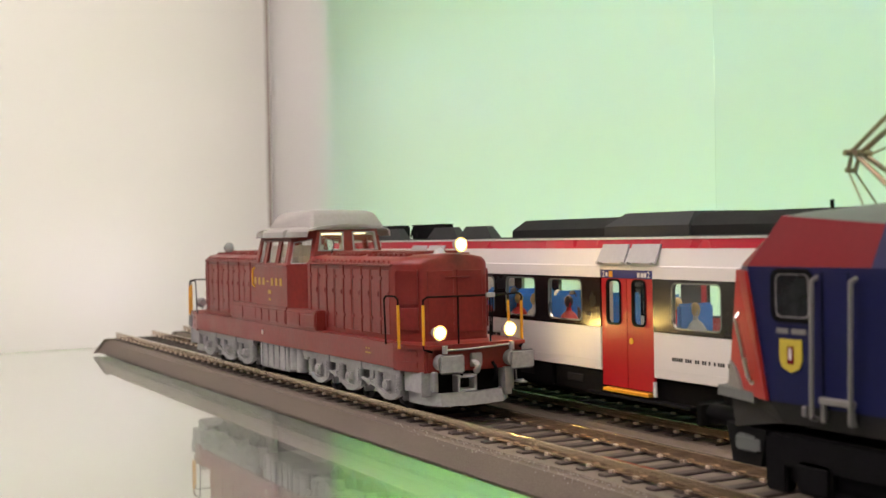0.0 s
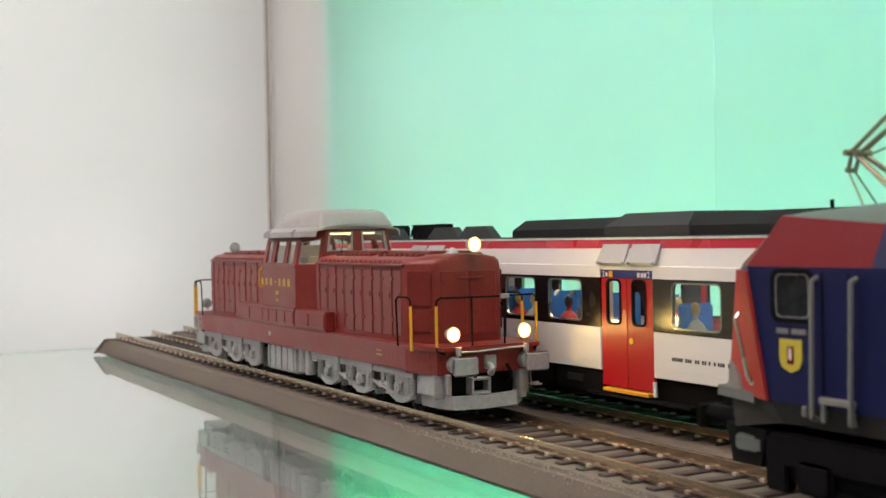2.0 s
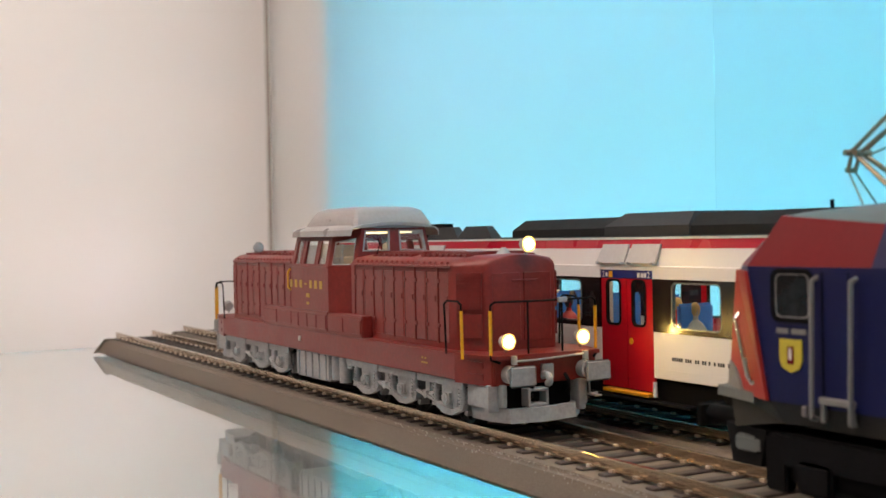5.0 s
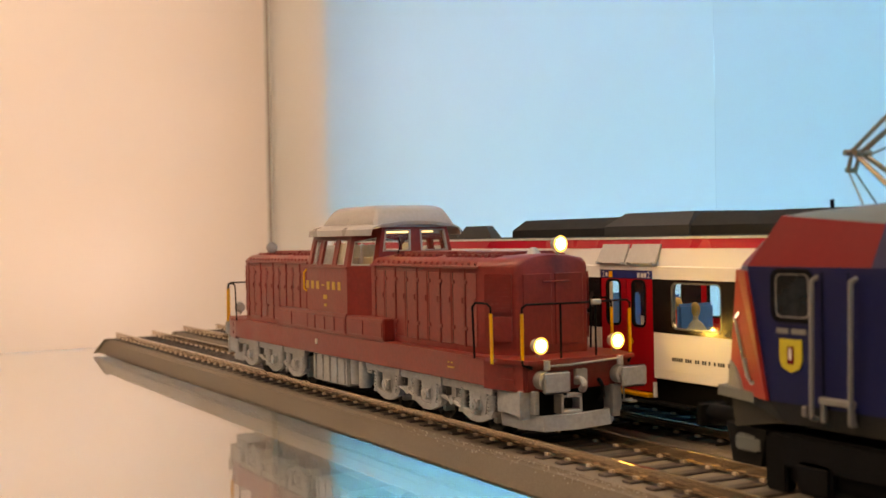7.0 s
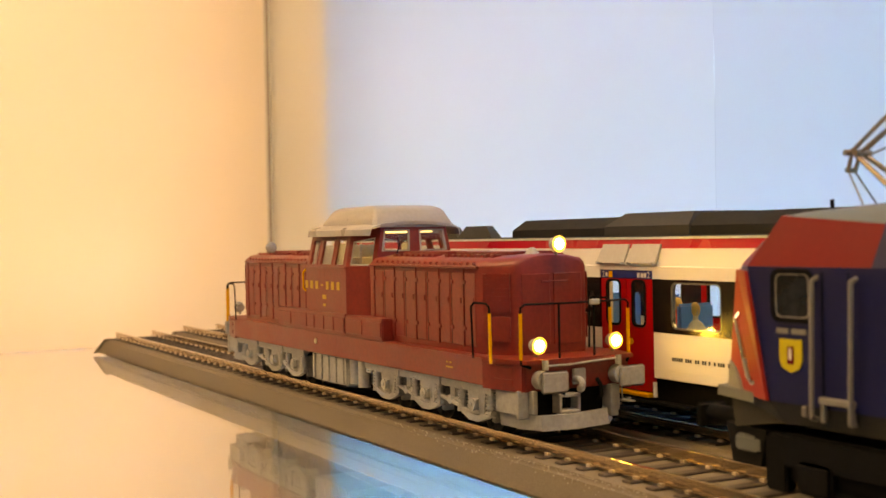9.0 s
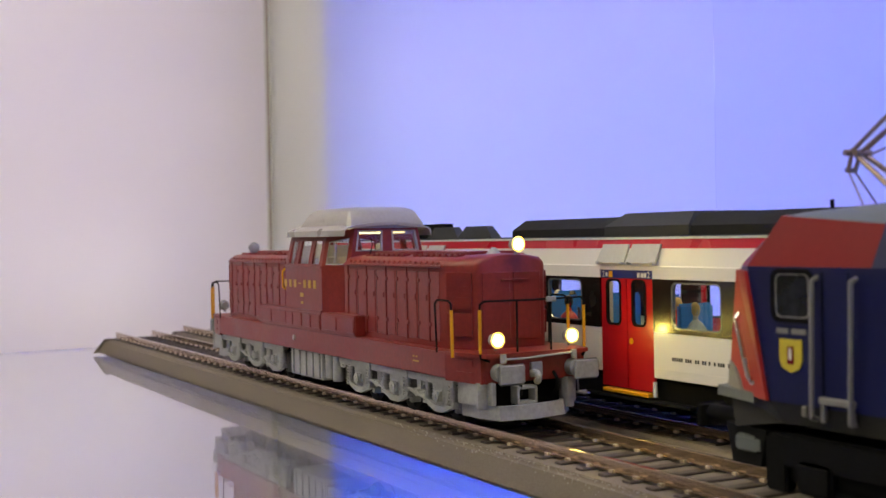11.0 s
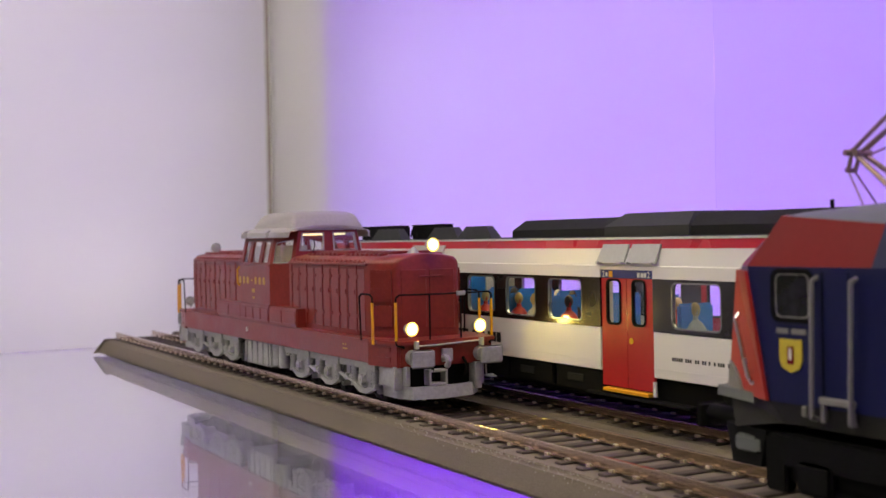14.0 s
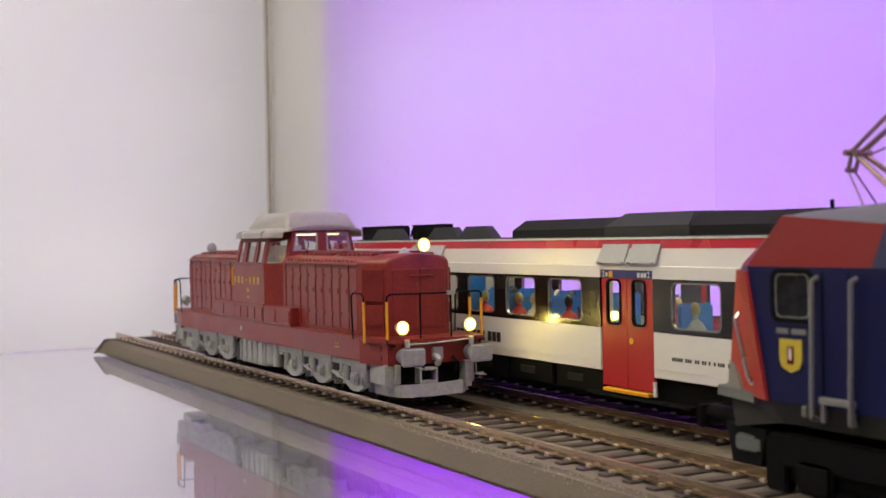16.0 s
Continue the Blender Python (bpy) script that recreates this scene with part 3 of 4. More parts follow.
def bogie(loco, axles, label):
    x0, x1 = axles[0] - 13, axles[-1] + 6
    bg = part("bogie_frame", bevelled(B(x0 + 2, x1, -11, 11, 5.0, 8.8), 0.3), BLACK, loco, label)
    for s in (-1, 1):
        bm = bmesh.new()
        extrude_y(bm, [(x0, 9.8), (x0 + 1.2, 9.2), (x1 - 1, 9.2), (x1 + 1, 10.0), (x1 + 1, 11.3), (x0, 11.3)], s * 13.6, s * 15.3)
        bevelled(bm, 0.3, 2)
        for a in axles:
            box(bm, a + 6.2, a + 7.4, s * 15.2, s * 15.7, 9.0, 11.2, 0.2, 1)
        part("side_frame", bm, GREY, bg, "grey moulded side beam")
        for a, b in zip(axles, axles[1:]):
            m = (a + b) / 2
            lk = B(m - 3.2, m + 3.2, s * 13.4, s * 14.8, 5.4, 6.9, 0.4)
            box(lk, m - 1.3, m + 1.6, s * 13.2, s * 14.6, 6.5, 9.4, 0.4)
            rod(lk, (m - 4.6, s * 14.9, 6.6), (m + 4.2, s * 14.9, 5.2), 0.5, 8)
            rod(lk, (m, s * 13.8, 6.0), (m, s * 15.4, 6.0), 0.9, 12)
            part("brake_linkage", lk, GREY, bg)
        for a in axles:
            # yoke: two arms that meet below the axle
            yk = bmesh.new()
            extrude_y(yk, [(a - 7.6, 5.9), (a - 7.0, 4.6), (a - 1.8, 2.7), (a + 2.0, 2.7), (a + 7.2, 4.4), (a + 7.6, 5.6), (a + 2.2, 4.2), (a - 1.8, 4.2)], s * 14.3, s * 15.7)
            bevelled(yk, 0.25, 2)
            part("yoke", yk, GREY, bg, smooth=True)
            ab = bmesh.new()
            extrude_y(ab, [(a - 3.9, 9.3), (a - 3.3, 5.0), (a - 1.6, 3.4), (a + 1.6, 3.4), (a + 3.3, 5.0), (a + 3.9, 9.3)], s * 12.9, s * 14.9)
            bevelled(ab, 0.4, 2)
            box(ab, a - 2.2, a + 2.2, s * 14.4, s * 15.9, 4.7, 8.3, 0.7)
            rod(ab, (a, s * 15.6, 6.4), (a, s * 16.4, 6.4), 1.35, 18)
            rod(ab, (a, s * 16.3, 6.4), (a, s * 16.6, 6.4), 0.6, 12)
            part("axle_box", ab, GREY, bg, smooth=True)
            for k in (-6.1, 6.1):
                sp = bmesh.new()
                for j in range(5):
                    rod(sp, (a + k, s * 14.9, 5.1 + j * 0.85), (a + k, s * 14.9, 5.6 + j * 0.85), 1.15, 14)
                rod(sp, (a + k, s * 14.9, 4.6), (a + k, s * 14.9, 9.6), 0.75, 12)
                rod(sp, (a + k, s * 14.9, 4.2), (a + k, s * 14.9, 4.9), 1.3, 14)
                part("spring", sp, GREY, bg, smooth=True)
            br = extrude_y(bmesh.new(), [(a + 4.4, 3.0), (a + 5.6, 2.7), (a + 6.6, 5.4), (a + 6.2, 9.0), (a + 5.0, 9.0), (a + 5.3, 5.4)], s * 11.0, s * 13.6)
            part("brake_shoe", bevelled(br, 0.2, 1), GREY, bg)
            part("sand_pipe", pipe(bmesh.new(), [(a - 8.2, s * 14.6, 9.4), (a - 8.3, s * 14.2, 6.2), (a - 7.2, s * 12.8, 3.2)], 0.34), GREY, bg, smooth=True)


WHEELS = []


def wheelset(loco, a, r=6.0):
    bm = bmesh.new()
    for s in (-1, 1):
        rod(bm, (0, s * 7.3, 0), (0, s * 8.0, 0), r + 0.9, 32)
        rod(bm, (0, s * 7.9, 0), (0, s * 10.2, 0), r, 32)
        rod(bm, (0, s * 10.1, 0), (0, s * 11.2, 0), 1.4, 14)
        for i in range(8):
            q = 2 * math.pi * i / 8
            rod(bm, (1.2 * math.cos(q), s * 10.3, 1.2 * math.sin(q)), (5.1 * math.cos(q), s * 10.3, 5.1 * math.sin(q)), 0.5, 6)
    rod(bm, (0, -11, 0), (0, 11, 0), 1.0, 12)
    ob = part("wheelset", bm, DARK, loco, "dark metal wheel pair on its axle", at=(a, 0, r), smooth=True)
    WHEELS.append((ob, a, r))
    return ob


def cab(loco):
    xa, xb, ch = -119.0, -91.0, 5.0
    def plan(hw, g=0.0):
        return [(xa - ch + g, -hw + 4.6), (xa + g, -hw), (xb - g, -hw), (xb + 10 - g, -hw + 4.3), (xb + 10 - g, hw - 4.3), (xb - g, hw), (xa + g, hw), (xa - ch + g, hw - 4.6)]
    c = part("cab", bevelled(prism(bmesh.new(), plan(16.3), 17.4, 36.3), 0.25, 1), RED, loco, "red driver's cab")
    low, top = plan(16.2, 0.1), plan(14.2, 0.6)
    zl = 36.3
    tops = [46.9, 45.0, 45.0, 46.9, 46.9, 45.0, 45.0, 46.9]
    def at(i, u, k, inset=0.0):
        a, b = Vector((*low[i], zl)), Vector((*low[(i + 1) % 8], zl))
        p, q = Vector((*top[i], tops[i])), Vector((*top[(i + 1) % 8], tops[(i + 1) % 8]))
        lo, hi = a.lerp(b, u), p.lerp(q, u)
        v = lo.lerp(hi, k)
        n = Vector((v.x - (xa + xb) / 2, v.y, 0))
        return v - n.normalized() * inset
    def panel(bm, i, u0, u1, k0, k1, t=1.0):
        loft(bm, [[at(i, u0, k0), at(i, u1, k0), at(i, u1, k1), at(i, u0, k1)], [at(i, u0, k0, t), at(i, u1, k0, t), at(i, u1, k1, t), at(i, u0, k1, t)]])
    cuts = {0: [(0.14, 0.86)], 1: [(0.06, 0.28), (0.33, 0.66), (0.71, 0.95)], 2: [(0.14, 0.86)], 3: [(0.05, 0.43), (0.57, 0.95)],
            4: [(0.14, 0.86)], 5: [(0.05, 0.29), (0.34, 0.67), (0.72, 0.94)], 6: [(0.14, 0.86)], 7: [(0.05, 0.43), (0.57, 0.95)]}
    for i, holes in cuts.items():
        bm = bmesh.new()
        k0, k1 = (0.02, 0.85) if i in (1, 5) else (0.03, 0.76) if i in (0, 2, 4, 6) else (0.38, 0.93)
        panel(bm, i, 0, 1, 0, k0)
        panel(bm, i, 0, 1, k1, 1)
        edge = 0.0
        for u0, u1 in holes + [(1.0, 1.0)]:
            panel(bm, i, edge, u0, k0, k1)
            edge = u1
        part("cab_wall", bm, RED, c)
        for u0, u1 in holes:
            fr = bmesh.new()
            for a, b, e, f in ((u0, u1, k0, k0 + 0.035), (u0, u1, k1 - 0.035, k1), (u0, u0 + 0.025, k0, k1), (u1 - 0.025, u1, k0, k1)):
                loft(fr, [[at(i, a, e, -0.12), at(i, b, e, -0.12), at(i, b, f, -0.12), at(i, a, f, -0.12)], [at(i, a, e, 0.6), at(i, b, e, 0.6), at(i, b, f, 0.6), at(i, a, f, 0.6)]])
            w = part("cab_window", fr, RED if i in (1, 5) else GREY, c)
            gl = bmesh.new()
            loft(gl, [[at(i, u0, k0, 0.35), at(i, u1, k0, 0.35), at(i, u1, k1, 0.35), at(i, u0, k1, 0.35)], [at(i, u0, k0, 0.6), at(i, u1, k0, 0.6), at(i, u1, k1, 0.6), at(i, u0, k1, 0.6)]])
            part("pane", gl, PANE, w).visible_shadow = False
    # seats and desk inside
    part("driver_desk", bevelled(B(-110, -99, -9, 9, 36, 38.5), 0.4), INNER, c)
    for x, y in ((-97, 7), (-113, -7)):
        bm = B(x - 1.6, x + 1.6, y - 2.4, y + 2.4, 36, 38.2, 0.5)
        box(bm, x - 2.2, x - 1.2, y - 2.2, y + 2.2, 37, 42.5, 0.4)
        part("driver_seat", bm, INNER, c, smooth=True)
    # roof
    def rr(x0, x1, hw, r, z, n=4):
        return [(x, y, z) for x, y in rounded(x0, x1, -hw, hw, r, n)]
    arch = [(-16.3, 44.6), (-16.1, 46.3), (-15.3, 46.9), (-12.2, 47.7), (-6, 48.3), (0, 48.5)]
    arch = arch + [(-y, z) for y, z in reversed(arch[:-1])]
    under = [(-y, z - 0.9) if abs(y) < 15 else (-y * 0.985, z - 0.2) for y, z in arch]
    def bow(x, k):
        return [(x, y * k, z) for y, z in arch + under[1:-1]]
    bm = loft(bmesh.new(), [bow(-118.2, 0.94), bow(-117.2, 1.0), bow(-88.0, 1.0), bow(-83.4, 0.95), bow(-80.6, 0.84)])
    part("roof", bm, ROOFGREY, c, "pale grey cab roof with curved eaves", smooth=True)
    bm = bmesh.new()
    loft(bm, [rr(x0, x1, hw, r, z, 1) for x0, x1, hw, r, z in ((-116.8, -81.0, 12.4, 1.0, 46.8), (-116.4, -81.4, 12.1, 1.0, 48.2), (-113.2, -83.6, 10.9, 0.9, 51.2), (-112.2, -84.6, 10.3, 0.8, 52.0),
                                                        (-110.4, -86.6, 9.0, 0.8, 52.7), (-107, -90, 6.0, 0.6, 53.0))])
    part("roof_dome", bm, ROOFGREY, c, "raised grey roof hood", smooth=True)
    part("dome_seam", bevelled(B(-99.2, -98.8, -11.9, 11.9, 48.6, 49.6), 0.1, 1), ROOFGREY, c)
    # no lamp of the cab: a glow added to brighten its windows
    part("cab_fill_panel", bevelled(B(-108, -84, -7, 7, 45.3, 45.7), 0.15, 1), CABFILL, c, "added glowing panel that brightens the cab inside")
    part("rear_bulkhead", B(-122.6, -122.1, -9.5, 9.5, 36.3, 42.0), INNER, c)
    # lettering bars, number and handles
    for s in (-1, 1):
        for k in range(7):
            x = -119.6 + k * 3.75
            z0, z1 = (30.7, 31.1) if k == 3 else (29.7, 32.0)
            part("lettering_bar", B(x, x + 1.9, s * 16.28, s * 16.4, z0, z1), LETTERYELLOW, c, "small yellow lettering bar")
        part("number_bar", B(-107.2, -104.6, s * 16.28, s * 16.4, 27.0, 28.2), LETTERYELLOW, c)
        part("number_bar", B(-106.8, -105.0, s * 16.28, s * 16.4, 24.9, 25.7), LETTERYELLOW, c)
        part("door_handle", pipe(bmesh.new(), [(-121.0, s * 15.6, 35.2), (-121.2, s * 16.4, 34.2), (-121.2, s * 16.4, 29.6), (-121.0, s * 15.6, 28.8)], 0.3), YELLOW, c, "yellow grab handle")
        part("door_sill", bevelled(B(-119, -91.2, s * 16.0, s * 16.7, 22.6, 23.4), 0.1, 1), RED, c)
        part("sill_strip", bevelled(B(-119, -91, s * 16.1, s * 16.6, 35.7, 36.2), 0.1, 1), RED, c)
        part("mirror", bevelled(B(-87.4, -86.6, s * 12.9, s * 13.9, 36.8, 42.6), 0.3), SILVER, c, "narrow bright rear-view mirror")


def red_locomotive():
    loco = base("diesel_locomotive", 20.1, 0, RAILTOP, "dark red model diesel locomotive with grey underframe and lit headlights", "model locomotive")
    part("deck", bevelled(B(-LEN + 19, -19, -16.3, 16.3, 11.1, 17.5), 0.3), RED, loco, "red running board along the frame")
    part("front_hood", bevelled(hood(bmesh.new(), -81.5, -16, True), 0.25, 2, 25), RED, loco, "long red engine hood", smooth=True)
    part("rear_hood", bevelled(hood(bmesh.new(), -188, -123, False), 0.25, 2, 25), RED, loco, "red engine hood", smooth=True)
    hood_details(loco, -79, -26)
    hood_details(loco, -177, -126)
    for d, xe in ((1, -16), (-1, -187)):
        for s in (-1, 1):
            a, b = Vector((xe - d * 7.4, s * 13.25, 0)), Vector((xe - d * 1.2, s * 10.1, 0))
            o = Vector((d * 0.35, s * 0.3, 0))
            bm = bmesh.new()
            for z0, z1 in ((20.5, 26.0), (27.0, 35.5)):
                loft(bm, [[p + Vector((0, 0, z)) for p, z in ((a, z0), (b, z0), (b, z1), (a, z1))], [p + o + Vector((0, 0, z)) for p, z in ((a, z0), (b, z0), (b, z1), (a, z1))]])
            for k in range(9):
                z = 27.6 + k * 0.85
                loft(bm, [[p + o * f + Vector((0, 0, h)) for p, h in ((a, z), (b, z), (b, z + 0.4), (a, z + 0.4))] for f in (1.0, 1.25)])
            part("hood_grille", bm, RED, loco)
        bm = bmesh.new()
        for y0, y1 in ((-8, -0.5), (0.5, 8)):
            box(bm, xe - 0.4, xe + d * 0.3, y0, y1, 19.5, 35.4, 0.1, 1)
        part("end_door", bm, RED, loco)
        part("end_rail", rod(bmesh.new(), (xe + d * 0.6, -3, 33.6), (xe + d * 0.6, 4, 33.6), 0.2), RED, loco)
    # boxes on the running board
    for s in (-1, 1):
        for x0, x1, y in ((-144.5, -119.5, 15.9), (-119.2, -91.8, 16.5), (-91.5, -68.6, 16.5)):
            bx = part("side_box", bevelled(B(x0, x1, s * 12.5, s * y, 17.5, 23.2), 0.3), RED, loco)
            n = 4 if x0 == -119.2 else 2
            w = (x1 - x0) / n
            for i in range(n):
                part("box_door", bevelled(B(x0 + i * w + 0.8, x0 + (i + 1) * w - 0.8, s * (y - 0.1), s * (y + 0.2), 18.4, 22.2), 0.1, 1), RED, bx)
        if s < 0:
            part("frame_lamp", rod(bmesh.new(), (-112.5, s * 16.2, 14.6), (-112.5, s * 16.7, 14.6), 0.8, 14), SILVER, loco)
        for x0, x1, z in ((-35.5, -34.7, 14.9), (-33.9, -33.1, 14.9), (-35.6, -32.4, 13.8)):
            part("builder_plate", B(x0, x1, s * 16.28, s * 16.38, z, z + 0.4), LETTERYELLOW, loco)
    # fuel tank and air reservoirs
    tank = part("fuel_tank", bevelled(B(-117.5, -93, -15.6, 15.6, 3.3, 11.2), 0.4), GREY, loco, "ribbed grey fuel tank")
    for s in (-1, 1):
        for k in range(5):
            part("tank_rib", bevelled(B(-115.5 + k * 5, -114.7 + k * 5, s * 15.5, s * 16.1, 3.8, 10.8), 0.1, 1), GREY, tank)
    bm = rod(bmesh.new(), (-90, -13.5, 4.4), (-90, -13.5, 11), 2.4, 20)
    rod(bm, (-84.5, -14.3, 4.0), (-84.5, -14.3, 11), 1.7, 18)
    pipe(bm, [(-81, -15.0, 11), (-81, -15.0, 8.6), (-78.5, -15.0, 8.6), (-78.5, -15, 11)], 0.4)
    part("air_tank", bm, GREY, loco, smooth=True)
    part("frame_core", B(-182, -19, -9, 9, 7, 11.1), BLACK, loco)
    bogie(loco, (-171, -149, -131.5), "black and grey three-axle bogie")
    bogie(loco, (-69, -47.5, -24.5), "black and grey three-axle bogie")
    for a in (-171, -149, -131.5, -69, -47.5, -24.5):
        wheelset(loco, a)
    end_of_loco(loco, 1)
    end_of_loco(loco, -1)
    cab(loco)
    # hood tops
    lamp(loco, -13.2, 0.4, 41.9, 1.75, 1, True, "round headlight on the hood top")
    bm = rod(bmesh.new(), (-22, -1, 39.4), (-22, -1, 41.2), 2.1, 20, 0.5)
    part("vent_cap", bm, GREY, loco, smooth=True)
    lamp(loco, -170.5, -7.5, 41.4, 1.8, 1, False, "round grey lamp on the rear hood")
    for x0, x1 in ((-76, -52), (-48, -24), (-178, -150), (-148, -128)):
        hatch = part("roof_hatch", B(x0, x1, -6.5, 6.5, 39.2, 40.3, 0.3), RED, loco)
        for k in range(int((x1 - x0) / 3)):
            for y0, y1 in ((-9.6, -7.4), (7.4, 9.6)):
                part("hatch_clip", B(x0 + 0.6 + k * 3, x0 + 2.2 + k * 3, y0, y1, 38.8, 39.7), RED, hatch)
    part("windshield_wiper", pipe(bmesh.new(), [(-80.6, -6, 39.2), (-80.6, -5, 42.2), (-80.8, -5.4, 44)], 0.16), BLACK, loco)
    return loco


LETTERYELLOW = mat("faded_yellow_ink", (0.5, 0.3, 0.05), 0.5, vary=0.2, bump=0)
diesel = red_locomotive()

# ---- white railcar on the far track: y = 0 on the track's middle, side at y = -16.5 ----
RX0, RX1 = -128.0, 150.0
WINDOWS = [(-112.9, -98.3), (-92.2, -77.6), (-71.1, -56.5), (-50.2, -35.6), (-29.5, -14.9), (-8.9, 5.7), (11.9, 26.6), (60.7, 76.7), (82.0, 97.0), (103, 118), (124, 139)]
DOOR = (34.3, 53.9)


def side_wall(car, s):
    y, t = s * 16.5, s * 1.0
    def slab(name, x0, x1, z0, z1, material, r=0.0, dy=0.0):
        return part(name, B(x0, x1, y + s * dy, y - t, z0, z1, r, 1), material, car)
    solid = [(RX0, DOOR[0] - 0.15), (DOOR[1] + 0.15, RX1)]
    for x0, x1 in solid:
        slab("lower_panel", x0, x1, 10.8, 21.3, WHITE, 0.2)
        slab("crease", x0, x1, 12.9, 13.1, WHITE, 0.0, 0.12)
        edges = [x0] + [e for w in WINDOWS if x0 < w[0] < x1 for e in w] + [x1]
        for a, b in zip(edges[::2], edges[1::2]):
            slab("band_pillar", a, b, 21.3, 33.4, BANDBLACK)
        for w in WINDOWS:
            if x0 < w[0] < x1:
                slab("band_sill", w[0], w[1], 21.3, 22.4, BANDBLACK)
                slab("band_header", w[0], w[1], 32.7, 33.4, BANDBLACK)
                fr = ring_frame(bmesh.new(), w[0] - 0.1, w[1] + 0.1, 22.3, 32.8, 1.6, 0.34, y + s * 0.1, y - t)
                win = part("window", fr, WINRIM, car, "thin metal window rim", smooth=True)
                gl = extrude_y(bmesh.new(), rounded(w[0] + 0.3, w[1] - 0.3, 22.7, 32.4, 1.3), y - s * 0.3, y - s * 0.6)
                part("pane", gl, PANE, win).visible_shadow = False
                fill = bmesh.new()
                for cx, cz, qx, qz in ((w[0], 22.4, 1, 1), (w[1], 22.4, -1, 1), (w[0], 32.7, 1, -1), (w[1], 32.7, -1, -1)):
                    extrude_y(fill, [(cx, cz), (cx + qx * 0.9, cz), (cx, cz + qz * 0.9)], y, y - t)
                part("corner_fill", fill, BANDBLACK, win)
    up = [(y, 33.4), (y, 36.2), (y - s * 0.25, 36.4), (y - s * 0.7, 40.4), (y - s * 1.7, 40.4), (y - s * 1.2, 33.4)]
    for x0, x1 in solid:
        part("upper_panel", extrude_x(bmesh.new(), up, x0, x1), WHITE, car)
    part("upper_panel", extrude_x(bmesh.new(), [p for p in [(y, 35.3), (y, 36.2), (y - s * 0.25, 36.4), (y - s * 0.7, 40.4), (y - s * 1.7, 40.4), (y - s * 1.2, 35.3)]], DOOR[0] - 0.15, DOOR[1] + 0.15), WHITE, car)
    part("red_stripe", extrude_x(bmesh.new(), [(y - s * 0.65, 40.4), (y - s * 1.0, 42.5), (y - s * 2.0, 42.5), (y - s * 1.6, 40.4)], RX0, RX1), SIGNAL, car, "red stripe under the roof edge")
    part("gutter", bevelled(extrude_x(bmesh.new(), [(y - s * 0.8, 42.5), (y - s * 0.8, 43.0), (y - s * 2.2, 43.1), (y - s * 2.2, 42.5)], RX0, RX1), 0.08, 1), FRAMEMETAL, car, "pale roof gutter")
    # double door
    m = (DOOR[0] + DOOR[1]) / 2
    part("door_header", B(DOOR[0], DOOR[1], y - s * 0.2, y - t, 33.3, 35.3, 0.1, 1), BLUEINK, car, "blue strip with class signs over the door")
    for k, (a, b, wa, wb) in enumerate(((DOOR[0], m - 0.12, 36.4, 41.9), (m + 0.12, DOOR[1], 46.2, 51.2))):
        leaf = bmesh.new()
        for x0, x1, z0, z1 in ((a, b, 7.4, 22.2), (a, b, 33.0, 33.3), (a, wa, 22.2, 33.0), (wb, b, 22.2, 33.0)):
            box(leaf, x0, x1, y - s * 0.35, y - t, z0, z1)
        d = part("door_leaf", leaf, DOORRED, car, "red sliding door leaf")
        fr = ring_frame(bmesh.new(), wa - 0.1, wb + 0.1, 22.1, 33.1, 1.5, 0.5, y - s * 0.1, y - t)
        part("door_window_frame", fr, BLACK, d, smooth=True)
        fill = bmesh.new()
        for cx, cz, qx, qz in ((wa, 22.2, 1, 1), (wb, 22.2, -1, 1), (wa, 33.0, 1, -1), (wb, 33.0, -1, -1)):
            extrude_y(fill, [(cx, cz), (cx + qx * 0.9, cz), (cx, cz + qz * 0.9)], y - s * 0.36, y - t)
        part("corner_fill", fill, DOORRED, d)
        part("pane", extrude_y(bmesh.new(), rounded(wa + 0.3, wb - 0.3, 22.5, 32.7, 1.2), y - s * 0.5, y - s * 0.75), PANE, d).visible_shadow = False
        if k:
            part("door_button", rod(bmesh.new(), (45.7, y - s * 0.6, 18.6), (45.7, y - s * 0.15, 18.6), 0.75, 16), YELLOW, d, "small yellow door button")
    part("door_seal", B(m - 0.14, m + 0.14, y - s * 0.5, y - t, 7.4, 33.3), BLACK, car)
    part("door_edge", rod(bmesh.new(), (DOOR[1] + 0.5, y - s * 0.1, 6.4), (DOOR[1] + 0.4, y - s * 0.1, 9.8), 0.5), WHITE, car)
    part("door_step", bevelled(B(35.6, 52.8, y + s * 0.8, y - s * 1.5, 6.1, 7.0), 0.15, 1), YELLOW, car, "yellow folding step below the door")
    fl = bmesh.new()
    for x0, x1 in ((33.7, 44.5), (45.0, 55.9)):
        loft(fl, [[(x0, y + s * 0.8, 37.0), (x1, y + s * 0.8, 37.0), (x1 + 0.8, y - s * 0.4, 41.4), (x0 + 1.6, y - s * 0.4, 41.4)],
                  [(x0, y + s * 0.2, 37.0), (x1, y + s * 0.2, 37.0), (x1 + 0.8, y - s * 1.0, 41.4), (x0 + 1.6, y - s * 1.0, 41.4)]])
        for a in (x0 + 0.4, x1 - 1.2):
            box(fl, a, a + 0.8, y + s * 1.2, y - s * 0.2, 36.6, 37.3)
    part("rain_flap", fl, FLAPGREY, car, "pair of pale grey flaps above the door")
    fl2 = bmesh.new()
